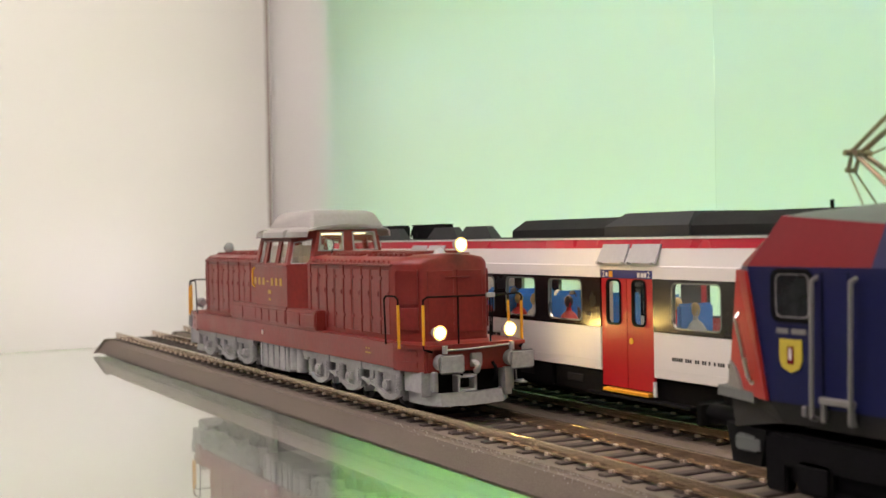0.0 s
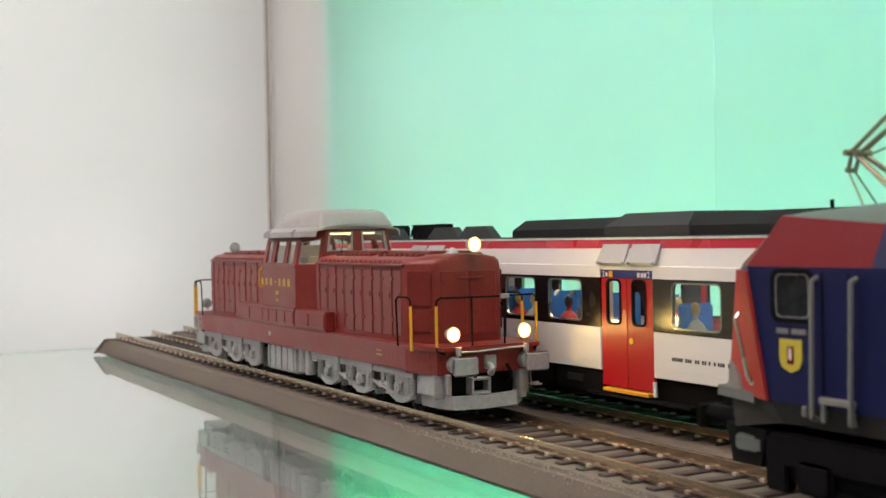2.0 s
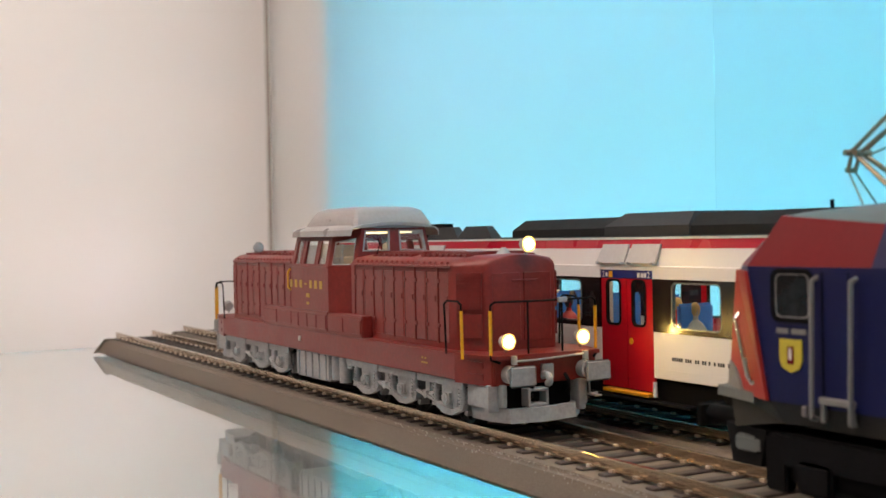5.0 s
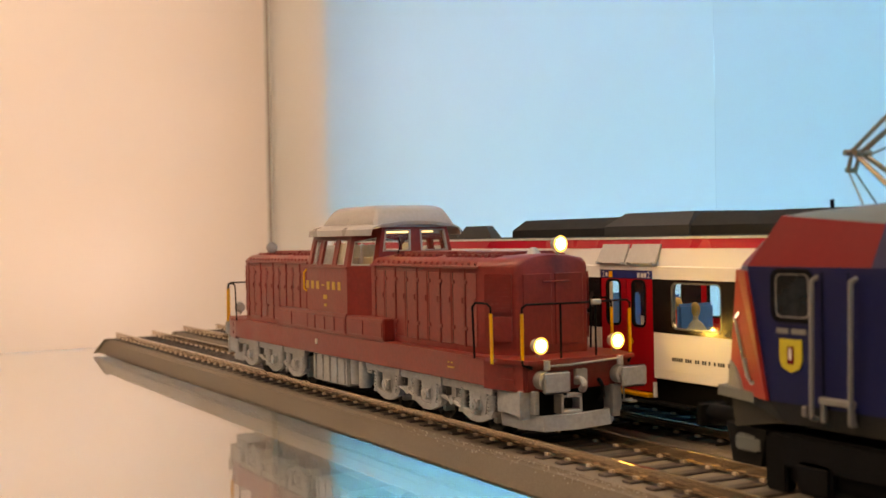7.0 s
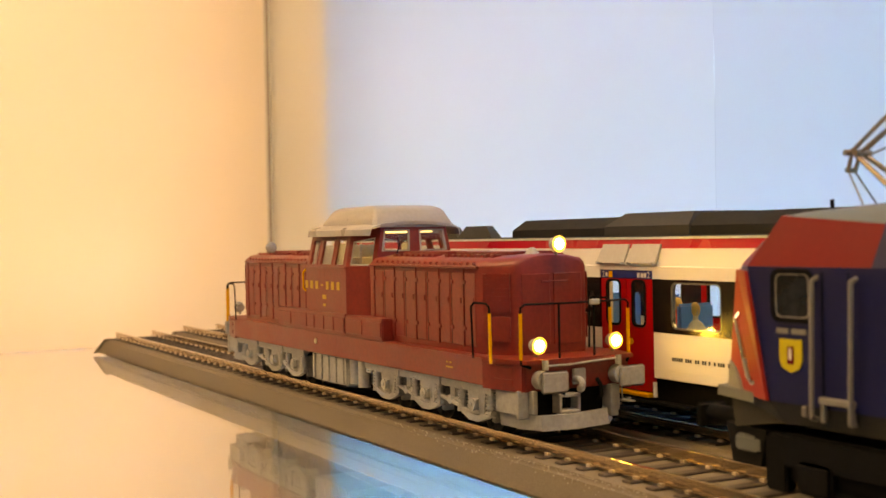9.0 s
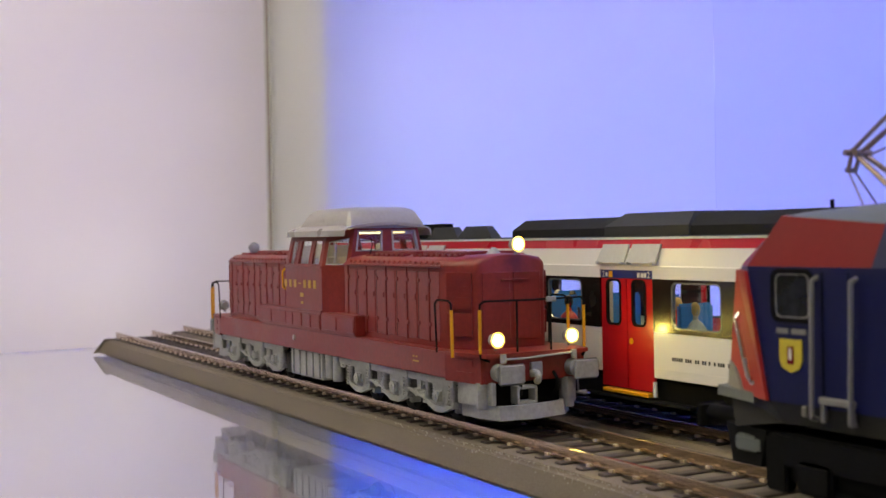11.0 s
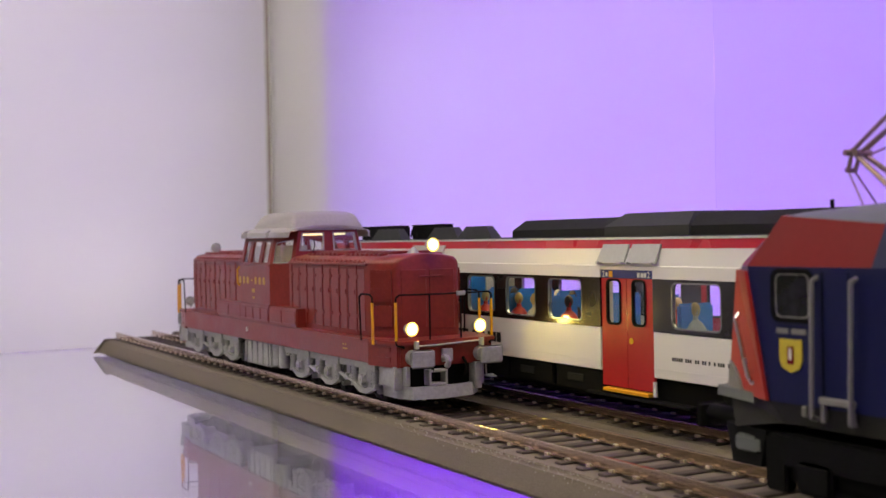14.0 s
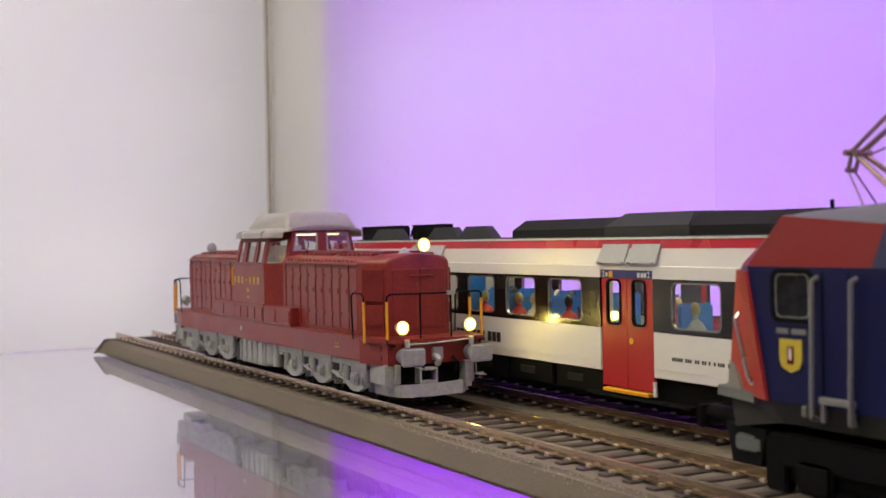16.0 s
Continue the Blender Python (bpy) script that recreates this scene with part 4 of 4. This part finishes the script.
    for x0, x1 in ((-66, -56), (-55, -44.5)):
        loft(fl2, [[(x0, y + s * 1.0, 37.1), (x1, y + s * 1.0, 37.1), (x1 + 0.8, y - s * 0.4, 41.4), (x0 + 1.6, y - s * 0.4, 41.4)],
                   [(x0, y + s * 0.4, 37.1), (x1, y + s * 0.4, 37.1), (x1 + 0.8, y - s * 1.0, 41.4), (x0 + 1.6, y - s * 1.0, 41.4)]])
    part("rain_flap", fl2, FLAPGREY, car, "pair of pale grey flaps under the roof edge")
    # lettering
    if s < 0:
        for x in (-36.6, -34.2, -31.8, -27.4, -25.0, -22.6, -18.9, -16.5, -14.1):
            bm = B(x, x + 1.9, y + s * 0.1, y - s * 0.2, 14.4, 17.1)
            part("lettering_bar", bm, INK, car, "black lettering bar")
        for x0, x1 in ((60.6, 64.2), (65, 67.6), (68.2, 69.8), (70.5, 72.0), (72.5, 73.6), (74.2, 74.6), (75.4, 78.0), (78.5, 80.8), (81.4, 81.8), (82.6, 85.2)):
            bars = bmesh.new()
            for k in range(max(1, round((x1 - x0) / 0.75))):
                box(bars, x0 + k * 0.75, x0 + k * 0.75 + 0.52, y + s * 0.06, y - s * 0.2, 15.2, 16.0)
            part("number_bar", bars, INK, car)
        for x in (34.9, 52.0):
            cu = bpy.data.curves.new("class_sign", "FONT")
            cu.body, cu.size, cu.extrude = "2", 0.0021, 0.00004
            ob = new("class_sign", cu)
            ob.parent = car
            ob.location, ob.rotation_euler = (x * MM, (y - s * 0.14) * MM, 33.55 * MM), (radians(90), 0, 0)
            cu.materials.append(WHITEINK)
        part("pictogram", B(36.3, 37.0, y - s * 0.1, y - s * 0.3, 33.7, 34.6), WHITEINK, car)
        part("pictogram", B(37.6, 39.0, y - s * 0.1, y - s * 0.3, 33.5, 35.0), YELLOW, car)
        for x0 in (48.4, 49.7, 50.8):
            part("pictogram", B(x0, x0 + 0.9, y - s * 0.1, y - s * 0.3, 33.6, 34.7), WHITEINK, car)


FLAPGREY = mat("flap_grey_plastic", (0.46, 0.46, 0.47), 0.35, vary=0.08)


def white_railcar():
    car = base("passenger_railcar", 0, 40.0, RAILTOP, "white model passenger railcar with red doors and black window band", "model railcar")
    side_wall(car, -1)
    side_wall(car, 1)
    part("floor_plate", B(RX0, RX1, -15.4, 15.4, 10.9, 12.6), PODGREY, car)
    part("underframe", bevelled(B(RX0 + 1, RX1 - 1, -14.8, 14.8, 4.2, 10.8), 0.4), BLACK, car, "black skirted underframe")
    for x in range(-118, 146, 22):
        if not 28 < x < 60:
            part("skirt_panel", bevelled(B(x, x + 20.5, -15.9, -14.9, 5.0, 10.7), 0.3), BLACK, car)
            part("skirt_vent", B(x + 5, x + 12, -16.1, -15.7, 7.0, 9.0, 0.2, 1), DARK, car)
    part("step_rail", bevelled(B(29, 67.5, -17.6, -14.9, 4.9, 5.6), 0.15, 1), BLACK, car, "glossy black step rail")
    for x in (-100, -78, 96, 118):
        bm = rod(bmesh.new(), (x, -11, 5.2), (x, 11, 5.2), 5.1, 24)
        part("wheelset", bm, DARK, car, smooth=True)
    for x0 in (-110, 86):
        part("bogie", bevelled(B(x0, x0 + 42, -13.5, 13.5, 3.2, 7.0), 0.5), BLACK, car)
    roof = [(-15.6, 43.0), (-14.6, 43.2), (-11, 43.3), (0, 43.4), (11, 43.3), (14.6, 43.2), (15.6, 43.0), (14.6, 42.6), (-14.6, 42.6)]
    part("roof", extrude_x(bmesh.new(), roof, RX0, RX1), DARK, car, "dark grey roof", smooth=True)
    part("ceiling_strip", B(RX0 + 8, RX1 - 8, -3.5, 3.5, 42.0, 42.4), STRIPGLOW, car, "lit interior light strip")
    for x in (RX0, RX1):
        fr = bmesh.new()
        box(fr, x - 0.8, x + 0.8, -16.3, 16.3, 10.9, 42.8, 0.3, 1)
        part("end_wall", fr, WHITE, car)
        part("gangway", bevelled(B(x - 4, x + 4, -8, 8, 10, 38), 0.8), BLACK, car)
    # interior walls, seats
    for x in (30.5, 57.0, -54.0):
        bm = B(x - 0.4, x + 0.4, -15, {30.5: -10.0, 57.0: -13.6}.get(x, -4.5), 12.6, 41.5)
        box(bm, x - 0.4, x + 0.4, *((2.6, 4.6) if x == 30.5 else (4.5, 15)), 12.6, 41.5)
        part("partition", bm, INNER, car)
    for x, ya, yb in ((-60.5, 1.0, 9.5), (32.0, 0.4, 2.4)):
        part("blue_partition", bevelled(B(x - 0.4, x + 0.4, ya, yb, 12.6, 40.5), 0.1, 1), SEATBLUE, car, "blue interior screen")
    # roof equipment
    def pod(name, outline_x, y0, y1, z1, material, slope=2.2, z0=43.1, label="", fr=0.45):
        x0, x1, i0, i1 = outline_x
        bm = loft(bmesh.new(), [[(x0, y0, z0), (x1, y0, z0), (x1, y1, z0), (x0, y1, z0)], [(x0 + 0.2, y0, z0 + (z1 - z0) * fr), (x1 - 0.2, y0, z0 + (z1 - z0) * fr), (x1 - 0.2, y1, z0 + (z1 - z0) * fr), (x0 + 0.2, y1, z0 + (z1 - z0) * fr)],
                                [(x0 + i0, y0 + slope, z1), (x1 - i1, y0 + slope, z1), (x1 - i1, y1 - slope, z1), (x0 + i0, y1 - slope, z1)]])
        return part(name, bevelled(bm, 0.35, 2), material, car, label)
    pod("roof_pod", (-13, 34, 2.6, 1.5), -11.5, 11.5, 48.0, DARK, 3.0, label="long black air-conditioning pod on the roof")
    pod("roof_pod", (30.5, 62, 5.0, 1.5), -12.2, 12.2, 48.8, PODGREY, 3.0, label="dark grey roof pod")
    pod("roof_pod", (60, 112, 2.0, 2.0), -11.5, 11.5, 48.3, DARK, 3.0, label="long black roof pod")
    for x0, x1 in ((-44.9, -25.0), (-64.5, -44.6), (-105.3, -82.2)):
        pod("roof_box", (x0, x1, 4.2, 3.8), -11.0, -7.6, 46.9, PODGREY, 0.6, label="grey sloped roof box", fr=0.12)
        part("roof_bolt", rod(bmesh.new(), ((x0 + x1) / 2 + 3, -9.6, 45.8), ((x0 + x1) / 2 + 3, -9.2, 46.2), 0.35, 8), BLACK, car)
    for x0, x1 in ((-86, -62), (-126, -92)):
        bank = part("resistor_bank", B(x0, x1, -5, -2.6, 43.2, 47.9, 0.3), BLACK, car, "black ribbed roof resistor")
        for k in range(int((x1 - x0) / 1.5)):
            part("rib", B(x0 + k * 1.5 + 0.3, x0 + k * 1.5 + 0.9, -5.4, -2.3, 47.7, 48.1), BLACK, bank)
    part("cable", pipe(bmesh.new(), [(-83, -7, 44), (-82, -7, 46.6), (-80, -7, 47.2), (-79, -7, 44)], 0.35), BLACK, car)
    return car


railcar = white_railcar()


def seat(x, y, d, material):
    ob = base("train_seat", x, 40 + y, RAILTOP + 12.6, "blue model passenger seat inside the railcar", "seat", "railcar seats")
    part("cushion", bevelled(B(-2.6, 2.6, -5.2, 5.2, 0, 5.2), 0.6), material, ob)
    part("backrest", bevelled(B(-d * 2.9, -d * 1.6, -5.2, 5.2, 3, 15.2), 0.6), material, ob)
    return ob


first_seat = seat(-105, -9, 1, SEATBLUE)
for w0, w1 in WINDOWS:
    for yy in (-9.0, 9.0):
        for xx, turn in ((w0 + 1.5, 0), (w1 - 1.0, 180)):
            if yy > 0 or turn or w0 == 60.7:
                copy_thing(first_seat, pose(xx * MM, (40 + yy) * MM, (RAILTOP + 12.6) * MM, 0, 0, turn))
first_seat.location.x = (WINDOWS[0][0] + 1.5) * MM


def doll(x, y, coat, head):
    """A seated toy figure as one plain shape."""
    turn = [2 * math.pi * i / 14 for i in range(14)]
    bm = loft(bmesh.new(), [[(r * a * math.cos(q), r * math.sin(q), z) for q in turn] for r, a, z in
                            ((3.3, 1.05, 0), (3.8, 1.0, 2.5), (3.7, 0.9, 5), (3.2, 0.8, 7.2), (2.2, 0.75, 8.6), (0.9, 0.9, 9.4), (0.8, 0.9, 10.4))])
    box(bm, -0.8, 4.6, -3.4, -1.8, 2.0, 3.8, 0.6)
    low = len(bm.faces)
    ball(bm, (0, 0, 12.0), 1.65, (0.95, 0.85, 1.15))
    bm.faces.ensure_lookup_table()
    for f in bm.faces[low:]:
        f.material_index = 1
    bmesh.ops.scale(bm, vec=(0.82, 0.82, 0.9), verts=bm.verts)
    ob = part("toy_passenger", bm, coat, None, at=(x, 40 + y, RAILTOP + 12.6 + 3.0), smooth=True)
    ob.data.materials.append(head)
    return tagged(ob, "plain seated toy passenger in the railcar", "toy figure", "toy passengers")


for x, y, c, hd in ((-29.5, -10.5, FIGRED, FIGTAN), (-11.5, -10.5, FIGRED, FIGTAN), (-3.6, -10.5, FIGWHITE, FIGTAN), (12.6, -10.5, FIGRED, FIGDARK), (60.6, -9.5, FIGGREY, FIGTAN), (41.0, 2.0, FIGRED, FIGTAN),
                    (-16.3, 6, FIGDARK, FIGWHITE), (-9.0, 6, FIGDARK, FIGDARK), (-40.0, 6, FIGDARK, FIGDARK), (-46, -10.5, FIGWHITE, FIGTAN), (88, -10.5, FIGRED, FIGTAN)):
    doll(x, y, c, hd)

# ---- blue electric locomotive on the near track ----


def blue_locomotive():
    lo = base("electric_locomotive", 0, 0, RAILTOP, "blue and red model electric locomotive with raised pantograph", "model locomotive")
    x1 = 335.0
    # cab corner and side: rings from bottom to top, both sides
    def plan(xs, xc, yc, hw, z):
        return [(x1, -hw, z), (xs, -hw, z), (xc, -yc, z), (xc - 4.0, 0, z), (xc, yc, z), (xs, hw, z), (x1, hw, z)]
    rings = [plan(130.6, 116.6, 10.5, 16.0, 17.6), plan(130.2, 117.2, 10.5, 16.0, 20), plan(126.4, 119.0, 10.8, 16.0, 37.6), plan(126.2, 120.0, 11.0, 15.95, 38.4)]
    part("body", loft(bmesh.new(), rings), NAVY, lo, "deep blue body")
    # red corner panel over the chamfer
    for s in (-1, 1):
        a = [Vector((130.6, s * 16.05, 17.6)), Vector((116.6, s * 10.55, 17.6)), Vector((119.0, s * 10.85, 37.6)), Vector((126.4, s * 16.05, 37.6))]
        o = Vector((-0.25, s * 0.55, 0))
        part("corner_panel", loft(bmesh.new(), [a, [p + o for p in a]]), ORANGERED, lo, "bright red cab corner")
        q = [Vector((122.5, s * 13.45, 17.6)), Vector((116.6, s * 10.95, 17.6)), Vector((117.3, s * 11.1, 22.4)), Vector((119.2, s * 12.0, 21.6)), Vector((121.4, s * 13.0, 19.6))]
        part("corner_cover", loft(bmesh.new(), [q, [p + Vector((-0.2, s * 0.5, 0)) for p in q]]), RAILGREY, lo, "grey cover at the foot of the cab corner")
        part("corner_rail", pipe(bmesh.new(), [(122.6, s * 14.6, 30.6), (122.8, s * 15.5, 29.8), (125.6, s * 15.6, 20.6), (125.8, s * 14.8, 19.6)], 0.38), SILVER, lo, "pale handrail on the cab corner")
    lower = [(150.6, -16, 38.4), (126.2, -16, 38.4), (119.7, -11, 38.4), (117.2, 0, 38.4), (119.7, 11, 38.4), (126.2, 16, 38.4), (150.6, 16, 38.4)]
    upper = [(151.4, -13.8, 44.6), (131.0, -13.2, 46.2), (127.6, -8.5, 46.4), (125.6, 0, 46.4), (127.6, 8.5, 46.4), (131.0, 13.2, 46.2), (151.4, 13.8, 44.6)]
    part("cab_band", bevelled(loft(bmesh.new(), [lower, upper]), 0.12, 1), BLUERED, lo, "red band above the cab windows")
    bm = loft(bmesh.new(), [[(150.6, -15.95, 38.4), (x1, -15.95, 38.4), (x1, 15.95, 38.4), (150.6, 15.95, 38.4)], [(151.4, -13.8, 44.6), (x1, -13.8, 44.6), (x1, 13.8, 44.6), (151.4, 13.8, 44.6)]])
    part("roof_side", bm, NAVY, lo)
    rf = [(-13.8, 44.6), (-12.6, 45.8), (-10, 47.4), (-5, 48.3), (0, 48.5), (5, 48.3), (10, 47.4), (12.6, 45.8), (13.8, 44.6)]
    fr_ = [(-12.9, 46.15), (-11, 46.4), (-8.5, 46.7), (-4, 47.0), (0, 47.0), (4, 47.0), (8.5, 46.7), (11, 46.4), (12.9, 46.15)]
    bm = loft(bmesh.new(), [[(131.2, y, z) for y, z in fr_], [(151.4, y, z) for y, z in rf], [(x1, y, z) for y, z in rf]])
    part("roof", bm, GREYROOF, lo, "grey arched roof", smooth=True)
    # side window
    for s in (-1, 1):
        w = part("cab_window", ring_frame(bmesh.new(), 131.4, 140.0, 29.9, 38.1, 1.6, 0.75, s * 15.7, s * 16.3), BLACK, lo, "black rubber window frame", smooth=True)
        part("pane", extrude_y(bmesh.new(), rounded(131.9, 139.5, 30.4, 37.6, 1.2), s * 15.9, s * 16.12), DARKPANE, w)
        part("inner_frame", ring_frame(bmesh.new(), 132.3, 139.2, 30.6, 37.4, 1.2, 0.25, s * 16.1, s * 16.2), RAILGREY, w, smooth=True)
        for x, zb in ((140.4, 16.2), (147.7, 16.2)):
            bm = pipe(bmesh.new(), [(x + 0.2, s * 15.9, 36.9), (x + 0.2, s * 17.1, 36.4), (x - 0.2, s * 17.1, zb), (x - 0.2, s * 15.9, zb - 0.3)], 0.36)
            part("handrail", bm, RAILGREY, lo, "long grey door handrail", smooth=True)
        part("door_gap", B(141.5, 141.75, s * 15.9, s * 16.04, 18.2, 37.6), BLACK, lo)
        part("door_gap", B(146.4, 146.65, s * 15.9, s * 16.04, 18.2, 37.6), BLACK, lo)
        if s < 0:
            sh = [(133.0, 27.4), (137.6, 27.4), (137.6, 24.2), (137.0, 23.0), (135.3, 22.3), (133.6, 23.0), (133.0, 24.2)]
            crest = part("crest", extrude_y(bmesh.new(), sh, -16.18, -15.9), LEMON, lo, "yellow shield crest")
            part("crest_figure", B(134.6, 136.0, -16.26, -16.1, 23.6, 26.3, 0.3), BLUERED, crest)
            part("crest_figure", B(135.0, 135.6, -16.3, -16.2, 24.3, 26.0, 0.02, 1), WHITEINK, crest)
            for x0, x1_ in ((132.4, 134.9), (135.5, 138.4)):
                part("name_bar", B(x0, x1_, -16.14, -15.9, 28.2, 29.0), RAILGREY, lo, "pale name bar")
        # door step
        bm = B(141.2, 147.6, s * 15.0, s * 16.8, 18.3, 19.3, 0.15, 1)
        box(bm, 141.4, 142.2, s * 15.6, s * 16.6, 15.6, 18.4, 0.1, 1)
        box(bm, 146.6, 147.4, s * 15.6, s * 16.6, 15.6, 18.4, 0.1, 1)
        part("door_step", bm, RAILGREY, lo, "grey door step")
        part("sandbox_cap", bevelled(B(137.6, 138.5, s * 15.9, s * 16.6, 16.0, 17.6), 0.2, 1), RAILGREY, lo)
    # lower skirt, front bumper and buffers
    bm = loft(bmesh.new(), [[(x1, -15.6, 14.8), (133, -15.6, 14.4), (121, -14.2, 12.2), (118.5, 0, 12.2), (121, 14.2, 12.2), (133, 15.6, 14.4), (x1, 15.6, 14.8)],
                            [(x1, -15.8, 17.6), (130.6, -15.8, 17.6), (116.4, -10.8, 17.6), (112.8, 0, 17.6), (116.4, 10.8, 17.6), (130.6, 15.8, 17.6), (x1, 15.8, 17.6)]])
    part("skirt", bevelled(bm, 0.2, 1), DARKGREYSKIRT, lo, "dark grey lower skirt")
    bm = loft(bmesh.new(), [[(127, -14.6, 6.4), (119.5, -13.4, 6.2), (117.5, 0, 6.2), (119.5, 13.4, 6.2), (127, 14.6, 6.4)], [(129, -15.2, 12.6), (117.6, -13.0, 12.4), (115.2, 0, 12.4), (117.6, 13.0, 12.4), (129, 15.2, 12.6)]])
    part("snow_guard", bevelled(bm, 0.2, 1), BLACK, lo, "black rail guard")
    part("bumper", bevelled(prism(bmesh.new(), [(126, -14.9), (115.0, -12.4), (111.6, 0), (115.0, 12.4), (126, 14.9)], 16.6, 18.2), 0.5), GREYROOF, lo, "pale grey bumper ledge")
    for s in (-1, 1):
        b = part("buffer", bevelled(B(110.2, 111.2, s * 10.05 - 3.4, s * 10.05 + 3.4, 10.6, 14.8), 0.5, 3), DARKGREYSKIRT, lo, "dark buffer head")
        part("shank", rod(bmesh.new(), (111, s * 10.05, 12.7), (118, s * 10.05, 12.7), 1.7, 18), BLACK, b)
        part("coupling_pipe", pipe(bmesh.new(), [(118.5, s * 7.5, 10), (116.8, s * 7.5, 9), (116.8, s * 7.2, 6.5), (118, s * 7, 4.6)], 0.45), DARK, lo)
        part("guard_plate", bevelled(B(121.4, 127.6, s * 13.6, s * 14.9, 8.6, 11.2), 0.4), GREYROOF, lo)
    bm = pipe(bmesh.new(), [(118, 0, 9.4), (114.6, 0, 9.2), (113.6, 0, 8.0)], 0.7)
    box(bm, 112.4, 115.0, -3.2, 3.2, 6.6, 8.2, 0.3)
    part("coupling", bm, BLACK, lo)
    # bogies
    for x0 in (130, 268):
        bg = part("bogie", bevelled(B(x0, x0 + 50, -14.2, 14.2, 5.0, 12.4), 0.6), BLACK, lo, "black bogie")
        for s in (-1, 1):
            part("side_frame", bevelled(B(x0 + 1, x0 + 49, s * 14.0, s * 15.4, 7.4, 12.8), 0.5), BLACK, bg)
            for x in (x0 + 9, x0 + 41):
                part("axle_box", bevelled(B(x - 3.5, x + 3.5, s * 14.2, s * 16.0, 4.0, 9.0), 0.6), BLACK, bg)
            part("bogie_end", bevelled(B(x0 - 1.5, x0 + 3.0, s * 12.6, s * 15.2, 3.4, 12.4), 0.4), BLACK, bg)
        for x in (x0 + 9, x0 + 41):
            part("wheelset", rod(bmesh.new(), (x, -10.6, 6.3), (x, 10.6, 6.3), 6.2, 28), DARK, bg, smooth=True)
    # roof gear and pantograph
    part("roof_horn", bevelled(B(125.6, 130.0, 8.6, 10.4, 45.6, 47.6), 0.4), BLACK, lo)
    part("aerial", rod(bmesh.new(), (127.2, 2.0, 45.6), (127.2, 2.0, 48.9), 0.36, 12), BLACK, lo, "short black roof aerial")
    def bar(name, a, b, r):
        part(name, rod(bmesh.new(), a, b, r, 10), BRASS, panto)
    panto = part("pantograph", bevelled(B(154, 178, -8, 8, 49.6, 50.6), 0.2, 1), BRASS, lo, "brown metal single-arm pantograph")
    for x in (155, 177):
        for y in (-7, 7):
            part("insulator", rod(bmesh.new(), (x, y, 47.0), (x, y, 49.8), 1.1, 14), BRASS, panto)
    for y in (-1.9, 1.9):
        bar("lower_arm", (135.0, y * 0.5, 55.6), (146.5, y * 1.6, 47.2), 0.42)
        bar("upper_arm", (133.9, y * 0.7, 55.8), (169, y * 1.8, 79.6), 0.34)
        bar("stay", (133.0, y * 0.35, 53.3), (137.2, y * 0.9, 47.0), 0.15)
        bar("link", (133.2, y * 0.4, 53.2), (134.2, y * 0.5, 56.6), 0.34)
    bar("knuckle", (134.0, -2.4, 56.0), (134.0, 2.4, 56.0), 0.5)
    bar("knuckle", (135.4, -1.8, 55.9), (135.4, 1.8, 55.9), 0.55)
    bar("knuckle", (133.0, -1.0, 53.3), (133.0, 1.0, 53.3), 0.42)
    bar("brace", (136.4, -1.2, 56.2), (166, -1.4, 74), 0.3)
    bar("brace", (136.6, 0.4, 55.6), (163, 0, 63), 0.17)
    bar("collector", (169, -18, 84.3), (169, 18, 84.3), 0.7)
    return lo


GREYROOF = mat("blue_grey_roof", (0.11, 0.125, 0.12), 0.45, vary=0.12)
DARKGREYSKIRT = mat("skirt_grey", (0.017, 0.017, 0.016), 0.65, vary=0.15, spec=0.18)
RAILGREY = mat("handrail_grey", (0.2, 0.195, 0.19), 0.4, vary=0.08)
DARKPANE = mat("dark_cab_glass", (0.02, 0.022, 0.024), 0.06, vary=0.5, bump=0, spec=0.5, wear=200)
electric = blue_locomotive()

# ---- what moves ----
# seconds and millimetres of travel of the red locomotive
RUN = [(0, 20.1), (0.5, 20.1), (1, 21.7), (1.5, 24.3), (2, 26.8), (2.5, 29.3), (3, 30.8), (3.5, 32.3), (4, 36.8), (4.2, 39.4), (4.6, 45.3), (5.0, 51.5), (5.4, 57.3), (5.8, 61.6), (6.1, 63.6), (6.4, 64.2),
       (7, 64.3), (8, 64.3), (8.7, 64.3), (9, 63.7), (9.2, 62.5), (9.6, 59.5), (10.0, 56.0), (10.4, 52.4), (10.8, 48.8), (11.3, 43.9), (11.5, 41.5), (12, 36.4), (12.5, 30.6), (13, 21.9), (13.5, 12.8), (14, 5.3), (14.5, 1.3), (15, 0.4), (15.5, 0.1), (16, 0.1)]


def motions():
    walk(diesel, [(t, pose(s * MM, 0, RAILTOP * MM)) for t, s in RUN])
    for ob, a, r in WHEELS:
        walk(ob, [(t, pose(a * MM, 0, r * MM, 0, math.degrees((s - 20.1) / r), 0)) for t, s in RUN])
    for tube, z in zip(back_tubes, LAMPROWS):
        walk(tube, [(t, pose(0.207, (SLOTY + 34) * MM, z * MM, 18.0 * t, 0, 0)) for t in range(0, 17, 2)])
    for tube, z in zip(side_tubes, LAMPROWS):
        walk(tube, [(t, pose((SIDESLOT - 34) * MM, -0.162, z * MM, 0, 18.0 * t - 180, 0)) for t in range(0, 17, 2)])


motions()
